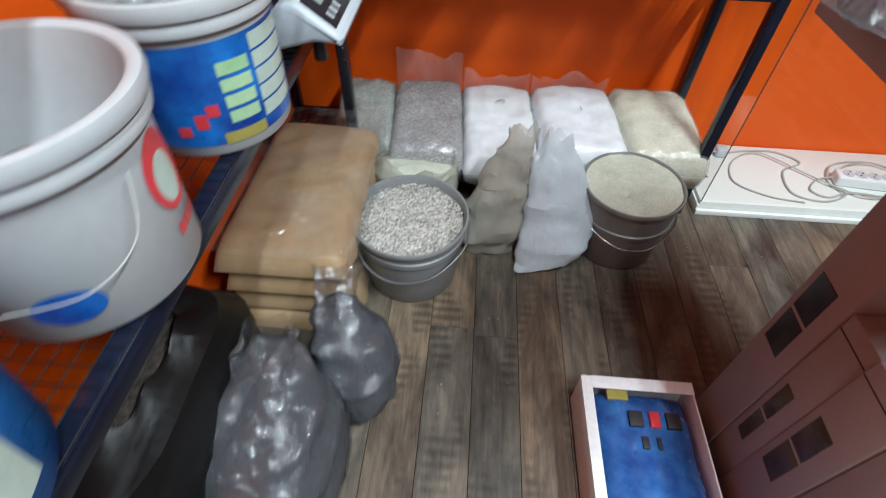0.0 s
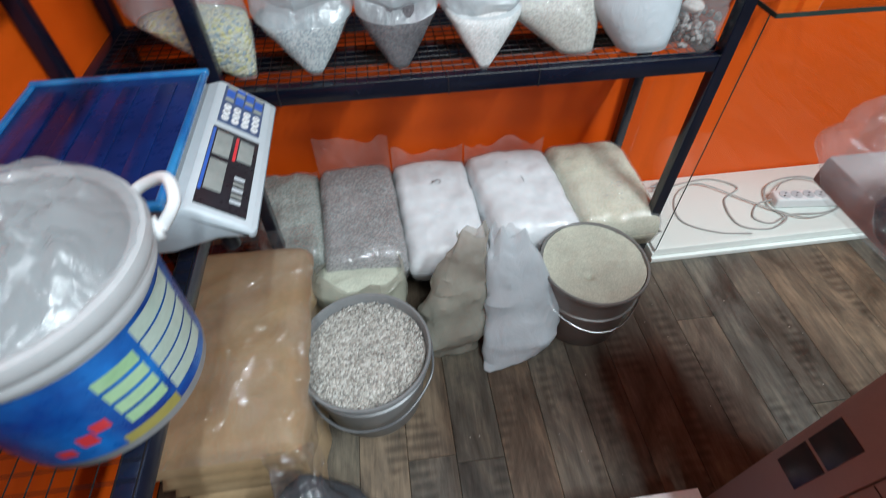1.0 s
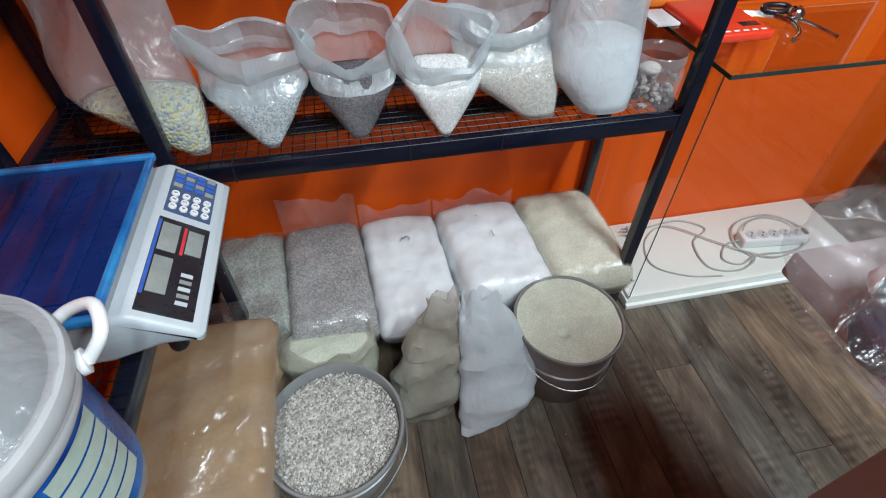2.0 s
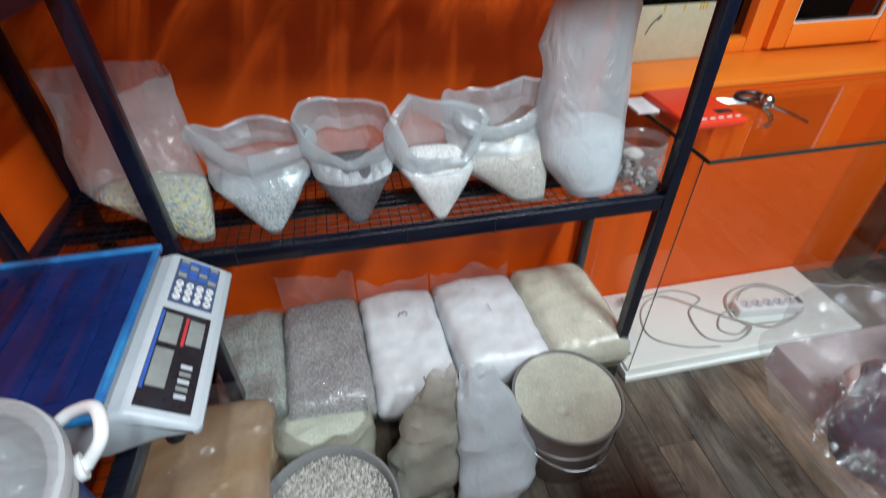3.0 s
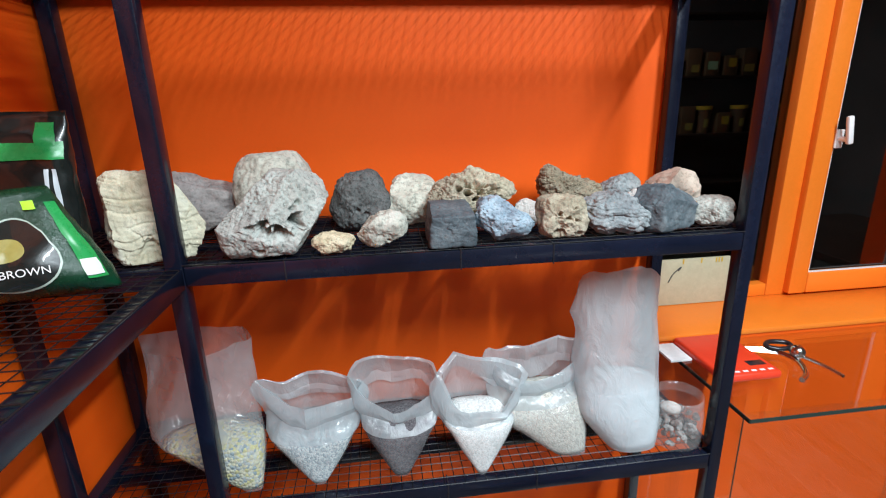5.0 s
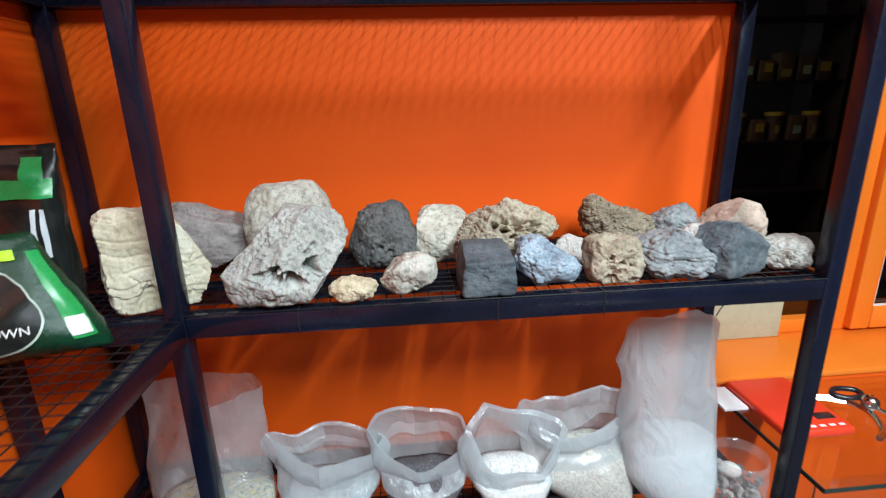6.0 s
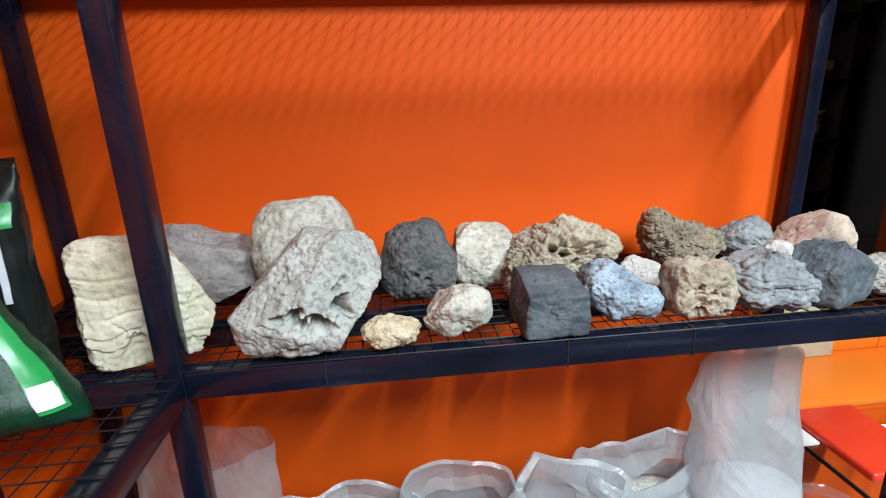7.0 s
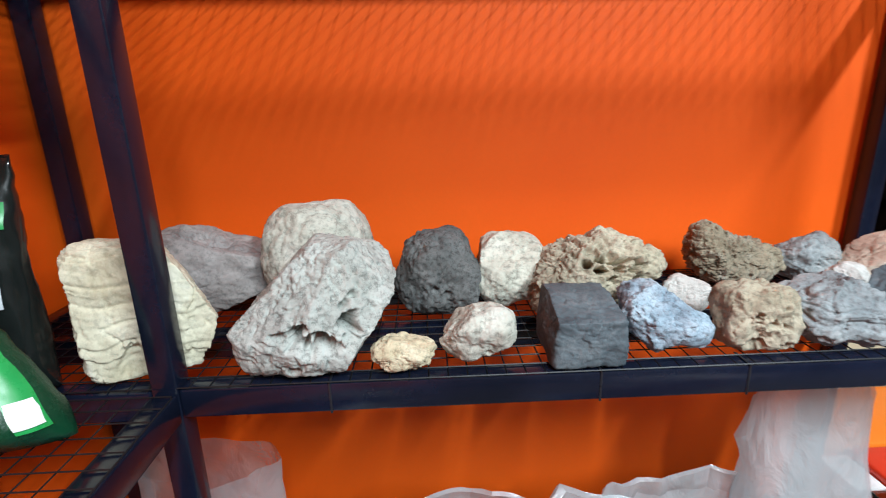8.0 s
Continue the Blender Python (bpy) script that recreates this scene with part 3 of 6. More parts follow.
# ---------------------------------------------------------------- rocks on the upper shelf
def rock(label, material, x0, x1, y0, depth, h, shape=2.6, lump=0.16, rough=0.05, pits=0.0, pit_size=0.03, layers=0.0,
         layer_tilt=0.3, cuts=0, seed=1, turn=0.0, cracks=0.06, fine=0.026, z=None, level=6, top_shift=0.0, name="rock", hollows=(), lobes=(), planes=(), chip=0.012):
    """A stone of a given width, depth and height: a rounded block with lumps, cut faces, layers and pits."""
    rnd = random.Random(seed)
    bm = bmesh.new()
    bmesh.ops.create_icosphere(bm, subdivisions=level, radius=1)
    w = x1 - x0
    half = Vector((w / 2, depth / 2, h / 2))
    planes = [(Vector(c[:3]).normalized(), c[3]) for c in planes]
    for k in range(cuts):
        n = Vector((rnd.uniform(-1, 1), rnd.uniform(-1, 0.6), rnd.uniform(-0.3, 1))).normalized()
        planes.append((n, rnd.uniform(0.62, 0.88)))
    mean = (w * depth * h) ** (1 / 3)
    for v in bm.verts:
        d = v.co.normalized()
        best = 0.1
        r = (abs(d.x) ** shape + abs(d.y) ** shape + abs(d.z) ** shape) ** (-1 / shape)
        for cx, cy, cz, rx, ry, rz in lobes:                     # a stone of several humps: the outermost one counts
            e, g = Vector((d.x / rx, d.y / ry, d.z / rz)), Vector((cx / rx, cy / ry, cz / rz))
            b, c = e.dot(g), g.dot(g) - 1
            if b * b - e.dot(e) * c > 0:
                hit = (b + math.sqrt(b * b - e.dot(e) * c)) / e.dot(e)
                best = max(best, hit)
        p = d * (best if lobes else r)
        p = p * (1 + lump * (nz(d, 1.3, seed) + 0.5 * nz(d, 2.9, seed + 3)))
        for n, o in planes:
            e = p.dot(n) - o
            if e > 0:
                p = p - n * e * 0.96
        q = Vector((p.x * half.x, p.y * half.y, p.z * half.z))
        s = q / mean
        out = rough * (1.1 * nz(s, 2.4, seed) + 0.6 * nz(s, 5.5, seed + 1))
        patchy = max(0.15, min(1.0, 0.5 + 1.6 * nz(s, 1.7, seed + 14)))                      # worn smooth here, rough there
        out += fine * patchy * (0.6 * nz(s, 8, seed + 2) + 0.5 * nz(s, 17, seed + 3) + 0.4 * nz(s, 36, seed + 4) + 0.3 * nz(s, 75, seed + 5))
        out -= 0.035 * max(0.0, nz(s, 21, seed + 12) - 0.32) * (1 + 2 * nz(s, 2, seed + 13))          # scattered pores
        for size, weight in ((3.2, 1.0), (7.5, 0.5)):                                        # broken facets
            if chip:
                q2 = (s + 0.05 * noise.noise_vector(s * 9)) * size
                c = noise.voronoi(q2 + Vector((seed, 0, seed)))[1][0] - Vector((seed, 0, seed))
                out += chip * weight * max(-0.6, min(0.6, (q2 - c).dot(noise.noise_vector(c * 5.3)) * 1.6))
        crack = abs(nz(s + Vector((0.15 * nz(s, 5, seed), 0, 0.15 * nz(s, 6, seed + 1))), 2.6, seed + 6))
        out -= cracks * max(0.0, 1 - crack / 0.05) * max(0.0, 0.4 + nz(s, 1.8, seed + 7))
        if layers:
            c = s.z + layer_tilt * s.x + 0.16 * nz(s, 2.2, seed)
            saw = (c * 7.0) % 1.0
            deep = max(0.0, 0.45 + nz(Vector((s.x, s.y, s.z * 3)), 2.0, seed + 5))
            out -= layers * max(0.0, 1 - abs(saw - 0.5) / 0.16) * deep
            out += layers * 0.8 * (nz(Vector((0, 0, math.floor(c * 7.0))), 3.7, seed))
        if pits:
            wp_ = Vector((s.x + 0.1 * nz(s, 7, seed), s.y, s.z * 0.7 + 0.3 * s.x + 0.1 * nz(s, 7, seed + 1)))
            dist = noise.voronoi(wp_ * (mean / pit_size) + Vector((seed, 0, seed)))[0][0] + 0.12 * nz(s, 20, seed)
            mask = max(0.0, min(1.0, 0.65 + 1.8 * nz(s, 2.4, seed + 8)))
            out -= pits * mask * max(0.0, 1 - dist / 0.48) ** 0.8
        for hx, hy, hz, size, deep in hollows:                   # single large caves
            hd = Vector((hx, hy, hz)).normalized()
            gap = (d - hd).length / size + 0.7 * nz(d, 5.5, seed + 11) + 0.4 * nz(d, 14, seed + 12)
            out -= deep * max(0.0, min(1.0, (1 - gap) * 2.2))
        v.co = q + d * out * mean
    if turn:
        bmesh.ops.rotate(bm, verts=bm.verts, cent=(0, 0, 0), matrix=Matrix.Rotation(radians(turn), 3, "Z"))
    lo = Vector([min(v.co[i] for v in bm.verts) for i in range(3)])
    hi = Vector([max(v.co[i] for v in bm.verts) for i in range(3)])
    base = Z2 + 0.003 if z is None else z
    for v in bm.verts:
        fz = (v.co.z - lo.z) / (hi.z - lo.z)
        zz = max(0.0, (fz - 0.06) / 0.94) * h
        v.co = Vector((x0 + w * (v.co.x - lo.x) / (hi.x - lo.x) + top_shift * fz, y0 + depth * (v.co.y - lo.y) / (hi.y - lo.y), base + zz))
    return single(name, bm, material, label, "rock", "rocks on the wire shelf", smooth=180)


rock("large cream stone block with fine wavy layers", S_CREAM, -0.116, 0.038, -0.004, 0.105, 0.14, 8, 0.04, 0.022, 0.03, 0.02, 0.032, 0.1, 0, 11, turn=26, cracks=0.07, fine=0.014, level=7, chip=0.008,
     planes=((0.86, 0, 0.5, 0.72), (0.86, 0, -0.5, 0.98), (-0.2, -0.9, 0.25, 0.9)), hollows=((-0.35, -1, -0.6, 0.2, 0.06),))
rock("long mauve-grey rounded stone behind the cream block", S_MAUVE, -0.155, 0.066, 0.14, 0.11, 0.114, 3.2, 0.06, 0.035, 0.02, 0.02, 0.012, -0.1, 0, 12, cracks=0.03, fine=0.02, chip=0.025,
     planes=((0.5, 0, 0.86, 0.8), (0.6, 0, -0.8, 0.86)), hollows=((0.18, -0.2, 1, 0.5, 0.07),))
rock("large rounded chalky white stone", S_CHALK, 0.052, 0.192, 0.115, 0.12, 0.146, 2.7, 0.06, 0.02, 0.02, 0.016, 0.012, 0.2, 0, 13, fine=0.014, cracks=0.03, planes=((-0.97, 0, 0.1, 0.92),))
rock("big pale grey stone with deep hollows", S_PALE, 0.056, 0.228, -0.022, 0.132, 0.13, 4.5, 0.05, 0.03, 0.03, 0.01, 0.0, 0.4, 0, 14, fine=0.02, cracks=0.012, level=7, chip=0.02,
     planes=((0.884, 0, -0.467, 0.74), (-0.795, 0, 0.606, 0.64), (-0.35, -0.75, 0.55, 0.78), (0.5, -0.8, 0.3, 0.84), (0.8, -0.2, 0.56, 0.98)),
     hollows=((-0.05, -1, -0.22, 0.2, 0.2), (0.16, -1, -0.3, 0.2, 0.24), (-0.3, -1, -0.16, 0.15, 0.1), (0.3, -1, -0.42, 0.16, 0.16), (0.62, -1, 0.32, 0.09, 0.1), (0.67, -1, 0.16, 0.1, 0.16), (0.6, -1, 0.0, 0.11, 0.2),
              (0.66, -1, -0.14, 0.1, 0.22), (0.56, -1, -0.26, 0.1, 0.14), (-0.2, -1, -0.82, 0.06, 0.16), (0.8, -1, 0.5, 0.05, 0.08)))
rock("dark porous lava stone", S_LAVA, 0.217, 0.333, 0.115, 0.11, 0.108, 2.5, 0.1, 0.05, 0.05, 0.01, 0, 0, 0, 15, cracks=0.03, chip=0.025, planes=((-0.5, 0, -0.8, 0.88), (0.9, 0, 0.3, 0.95)),
     hollows=((-0.1, -1, -0.1, 0.1, 0.08), (0.2, -1, -0.3, 0.1, 0.06)))
rock("small flat yellowish stone", S_SAND, 0.199, 0.27, -0.01, 0.05, 0.034, 2.4, 0.14, 0.06, 0.08, 0.008, 0, 0, 0, 16, chip=0.03, planes=((0.5, 0, 0.86, 0.8), (-0.7, 0, -0.7, 0.88)))
rock("small pale grey lumpy stone", S_CHALK, 0.272, 0.355, -0.006, 0.062, 0.061, 2.6, 0.16, 0.05, 0.02, 0.008, 0, 0, 0, 27, cracks=0.02, fine=0.02, chip=0.025,
     planes=((0.6, 0, -0.8, 0.6), (-0.75, 0, 0.66, 0.78)), hollows=((0.25, -1, -0.6, 0.1, 0.14), (-1, -0.4, 0.15, 0.3, 0.06)))
rock("chalky white angular stone", S_CHALK, 0.32, 0.432, 0.13, 0.10, 0.096, 2.4, 0.12, 0.04, 0.02, 0.02, 0, 0, 2, 18, cracks=0.03, chip=0.03, planes=((-0.6, 0, 0.8, 0.82), (-0.7, 0, -0.7, 0.82)))
rock("wide tan stone riddled with holes", S_TAN, 0.386, 0.566, 0.082, 0.10, 0.112, 2.8, 0.1, 0.05, 0.2, 0.03, 0.03, 0.5, 0, 19, fine=0.05, level=7, cracks=0.03, chip=0.04,
     planes=((0.707, 0, -0.707, 0.6), (-0.6, 0, 0.8, 0.8), (0.5, 0, 0.86, 0.9)),
     hollows=tuple((hx, -1, hz, 0.085, 0.3) for hx, hz in ((-0.3, 0.5), (-0.1, 0.62), (0.1, 0.55), (0.3, 0.62), (0.5, 0.5), (0.2, 0.35), (-0.1, 0.32), (0.42, 0.3), (0.7, 0.45), (0.05, 0.1))) + ((-0.8, -1, -0.55, 0.2, 0.25),))
rock("dark slate block with flat split faces", S_SLATE, 0.384, 0.464, -0.012, 0.088, 0.064, 14, 0.02, 0.018, 0, 0.03, 0.008, 0.25, 0, 20, cracks=0.03, fine=0.018, chip=0.02,
     planes=((0, -0.3, 0.95, 0.88), (-0.98, 0, 0.16, 0.96), (0.98, 0, 0.14, 0.97)))
rock("small jagged blue-grey stone", S_BLUE, 0.465, 0.568, -0.008, 0.085, 0.073, 2.8, 0.1, 0.05, 0.0, 0.012, 0.012, 0.5, 0, 21, fine=0.03, chip=0.06,
     planes=((0.72, 0, 0.69, 0.56), (-0.743, 0, -0.669, 0.86), (0.1, -0.7, 0.7, 0.7)))
rock("small smooth white rounded stone", S_WHITE, 0.556, 0.628, 0.10, 0.05, 0.046, 2.6, 0.14, 0.03, 0, 0.02, 0, 0, 2, 22, planes=((0.5, 0, 0.86, 0.8),))
rock("brown-grey craggy stone with ledges", S_BROWN, 0.628, 0.772, 0.165, 0.085, 0.1, 2.3, 0.12, 0.05, 0.06, 0.02, 0.05, -0.35, 0, 23, fine=0.04, level=7, chip=0.075,
     lobes=((-0.58, 0, 0.2, 0.4, 0.8, 0.85), (0.15, 0, -0.2, 0.86, 0.95, 0.72), (-0.3, 0, 0.0, 0.6, 0.9, 0.75)), planes=((-0.9, 0, -0.45, 0.86),))
rock("small tan stone with round holes", S_TAN, 0.573, 0.662, 0.0, 0.066, 0.072, 4, 0.1, 0.05, 0.12, 0.02, 0, 0, 0, 24, level=6, chip=0.04,
     hollows=((0.05, -1, 0.0, 0.14, 0.3), (-0.3, -1, 0.25, 0.1, 0.22), (0.45, -1, -0.15, 0.1, 0.24), (-0.35, -1, -0.85, 0.2, 0.3), (0.55, -1, -0.85, 0.14, 0.28), (0.3, -1, 0.5, 0.08, 0.15)))
rock("small angular stone of grey-blue", S_GREYBLUE, 0.762, 0.852, 0.175, 0.08, 0.074, 2.6, 0.12, 0.05, 0, 0.02, 0.02, 0.4, 1, 25, chip=0.05, planes=((-0.6, 0, 0.8, 0.76), (0.95, 0, 0.2, 0.92)))
rock("grey stone of ragged thin layers", S_GREYBLUE, 0.65, 0.782, -0.006, 0.086, 0.072, 2.8, 0.1, 0.04, 0, 0.02, 0.05, 0.18, 0, 26, fine=0.03, chip=0.05,
     planes=((0.8, 0, 0.6, 0.62), (-0.65, 0, 0.76, 0.82), (-0.9, 0, -0.42, 0.88), (0.1, -0.75, 0.65, 0.8)))
rock("small off-white pebble stone", S_WHITE, 0.78, 0.832, 0.11, 0.045, 0.054, 2.2, 0.12, 0.03, 0, 0.02, 0, 0, 1, 28)
rock("pinkish cream pointed stone", S_PINK, 0.832, 0.955, 0.125, 0.08, 0.087, 2.8, 0.1, 0.025, 0, 0.02, 0, 0, 0, 29, chip=0.03, planes=((-0.66, 0, 0.75, 0.55), (0.97, 0, 0.24, 0.92), (0.3, -0.7, 0.65, 0.85)))
rock("dark slate block with a pale broken end", S_SLATE, 0.745, 0.868, -0.006, 0.09, 0.08, 9, 0.06, 0.03, 0, 0.03, 0.015, 0.3, 0, 33, turn=30, cracks=0.04, fine=0.025, chip=0.03,
     planes=((-0.75, 0, 0.66, 0.9), (0.62, 0, 0.78, 0.92), (0.3, -0.6, 0.74, 0.88)))
rock("low light grey angular stone", S_PALE, 0.862, 0.945, 0.016, 0.06, 0.052, 2.8, 0.1, 0.03, 0.03, 0.01, 0, 0, 2, 31, chip=0.04, planes=((-0.4, -0.3, 0.86, 0.75),))

# ---------------------------------------------------------------- open plastic bags on the middle shelf
def open_bag(label, content, tip, x0, x1, top, fill, cuff=0.045, depth=0.10, seed=1, back=0.06, shoulder=0.45, lip=0.03,
             tip_w=0.1, film_m=None, lean=0.0, n=34, cuff_out=0.008, low_m=None):
    """A milky plastic bag that stands on its bottom corner, its mouth open and turned outwards."""
    film_m = film_m or M_MILKY
    bag = thing("plastic_bag", tip, label, "bag", "open plastic bags")
    cx, w = (x0 + x1) / 2, (x1 - x0) / 2
    zt = top - tip[2]
    fold_rnd = random.Random(seed)
    folds = sorted({round(n * (k + fold_rnd.uniform(-0.3, 0.3)) / 7) % n for k in range(7)} | {0, n // 2})
    folds.append(folds[0] + n)

    def ring(v, grow=0.0, drop=0.0, inner=1.0):
        """v: 0 at the tip, 1 at the mouth."""
        k = min(1.0, v / shoulder)
        k = tip_w + (1 - tip_w) * (1 - (1 - k) ** 1.2)
        a = w * k
        b = depth / 2 * k * (1 - 0.6 * min(1.0, max(0.0, (v - 0.5) / 0.5)))
        yc = tip[1] + back * min(1, v * 1.3) + b * 0.35
        xc = tip[0] + (cx - tip[0]) * min(1.0, v / shoulder) + lean * v
        sharp = min(1.0, max(0.0, (v - 0.55) / 0.4))            # the mouth is pinched to a point at both ends
        out = []
        for i in range(n):
            t = 2 * math.pi * i / n
            c, s = math.cos(t), math.sin(t)
            c2 = math.copysign(abs(c) ** (0.8 + 0.25 * sharp), c)
            s2 = math.copysign(abs(s) ** (0.9 + 0.85 * sharp), s)
            px = xc + (a * inner + grow) * c2
            py = yc + (b * inner + grow) * s2
            pz = tip[2] + zt * v - drop * (1 + 0.9 * nz((c, s, 0), 1.6, seed + 9))
            pz += lip * (s - 0.5 * s * s) * v * v               # the front sags, the back stands higher
            q = (px, py, pz * 0.5)
            crease = 0.5 - abs(nz(q, 15, seed)) * 1.6 + 0.5 * (0.5 - abs(nz(q, 34, seed + 1)) * 1.6)
            f = (0.005 + 0.015 * sharp) * min(1, v * 2)
            px += f * crease * c2
            py += f * crease * s2 + 0.6 * f * nz(q, 20, seed + 2)
            pz += 0.028 * sharp * nz((c * 1.1, s * 1.1, 0), 1.4, seed + 4)
            out.append(Vector((px, py, pz)))
        if sharp > 0:                                           # the stiff film breaks into straight runs between a few folds
            for a, b in zip(folds, folds[1:]):
                for i in range(a + 1, min(b, n)):
                    k = (i - a) / (b - a)
                    line = out[a].lerp(out[b % n], k)
                    out[i] = out[i].lerp(line, 0.55 * sharp)
        return [tuple(q) for q in out]

    lv = fill / zt
    low = [ring(0.012 + (lv - 0.012) * i / 8) for i in range(9)]
    part("lower_film", loft(low, cap0=True), low_m or M_TIGHT, bag, "clear film pressed against the filling", smooth=24)
    rings = [ring(lv + (1 - lv) * i / 10) for i in range(11)]
    if cuff:
        rings.append(ring(1.0, cuff_out * 0.6, -0.004))
        for i in range(1, 6):
            rings.append(ring(1.0, cuff_out + 0.004 * math.sin(i), cuff * i / 5))
    part("film", loft(rings), film_m, bag, "translucent milky plastic film", smooth=24)
    inner = [ring(0.03 + (lv - 0.03) * i / 12, inner=0.965) for i in range(13)]
    last = inner[-1]
    mid = Vector((sum(p[0] for p in last) / n, sum(p[1] for p in last) / n, sum(p[2] for p in last) / n))
    for k, f in ((0.75, 0.006), (0.45, 0.014), (0.15, 0.018)):
        inner.append([tuple(mid + (Vector(p) - mid) * k + Vector((0, 0, f + 0.004 * nz(p, 30, seed)))) for p in last])
    part("filling", loft(inner, cap0=True, cap1=True), content, bag, smooth=180)
    return bag


BZ = Z1 + 0.002
open_bag("tall milky bag with yellow and blue chips in the bottom", G_CHIPS, (0.05, 0.028, BZ), -0.125, 0.072, 0.915, 0.095, 0, 0.10, 41, 0.07, 0.38, 0.02, 0.14, M_MILKY2, -0.015)
open_bag("open milky bag of pale blue-grey grit with a turned-down mouth", G_BLUISH, (0.169, 0.026, BZ), 0.075, 0.246, 0.81, 0.092, 0.045, 0.09, 42, 0.05, 0.55, 0.025, 0.1)
open_bag("open milky bag of dark grey sand with a rolled mouth", G_DARK, (0.322, 0.024, BZ), 0.252, 0.402, 0.822, 0.1, 0.05, 0.085, 43, 0.05, 0.55, 0.05, 0.16, M_MILKY, -0.008, low_m=M_LOOSE)
open_bag("open milky bag heaped with white coarse grit", G_WHITECO, (0.474, 0.006, BZ - 0.004), 0.402, 0.555, 0.80, 0.105, 0.04, 0.085, 44, 0.06, 0.6, 0.04, 0.06, None, 0.0, 34, 0.016)
open_bag("open milky bag of beige grit with a wide folded mouth", G_BEIGE, (0.66, 0.03, BZ), 0.515, 0.705, 0.828, 0.115, 0.05, 0.09, 45, 0.06, 0.45, 0.035, 0.3, None, -0.02)
open_bag("tall closed-sided milky bag of fine white sand", G_WHITE, (0.79, 0.03, BZ), 0.678, 0.85, 0.985, 0.13, 0, 0.11, 46, 0.06, 0.22, -0.01, 0.55, M_MILKYDENSE, 0.0, low_m=M_MILKYDENSE)

# screw-top jar with stones
jar = thing("plastic_jar", (0.885, 0.045, BZ), "clear open plastic jar of grey stones", "jar")
part("body", lathe([(0.045, BZ), (0.049, BZ + 0.006), (0.05, BZ + 0.012), (0.05, BZ + 0.075), (0.047, BZ + 0.082), (0.0465, BZ + 0.088), (0.048, BZ + 0.09),
                    (0.0465, BZ + 0.093), (0.048, BZ + 0.097), (0.0465, BZ + 0.1), (0.0465, BZ + 0.106), (0.0445, BZ + 0.106), (0.0445, BZ + 0.085)], 0.885, 0.045, 40, cap0=True),
     film("jar_plastic", 0.84, (0.9, 0.92, 0.92), 0.06, 0.1, 30), jar, "clear threaded plastic", 180)
sm = bmesh.new()
jr = random.Random(5)
for k in range(95):
    a, rr = jr.uniform(0, 6.28), 0.041 * math.sqrt(jr.random())
    m = bmesh.ops.create_icosphere(sm, subdivisions=1, radius=jr.uniform(0.006, 0.0105))
    mx = Matrix.Translation((0.885 + rr * math.cos(a), 0.045 + rr * math.sin(a), BZ + 0.009 + 0.05 * k / 95)) @ Euler((a, rr * 90, k)).to_matrix().to_4x4() @ Matrix.Diagonal((1, 0.75, 0.6, 1))
    bmesh.ops.transform(sm, matrix=mx, verts=m["verts"])
part("stones", sm, surface("grey_pebbles", (0.2, 0.2, 0.2), (0.46, 0.46, 0.44), 60, 200, 0.8, relief=0.3, wear=0.5), jar, smooth=30)
wp = bmesh.new()
bmesh.ops.create_icosphere(wp, subdivisions=3, radius=0.017)
for v in wp.verts:
    v.co = Vector((v.co.x * 1.2, v.co.y, v.co.z * 0.7)) * (1 + 0.15 * nz(v.co, 60)) + Vector((0.875, 0.05, BZ + 0.069))
part("stone", wp, S_WHITE, jar, "pale stone on top", 180)

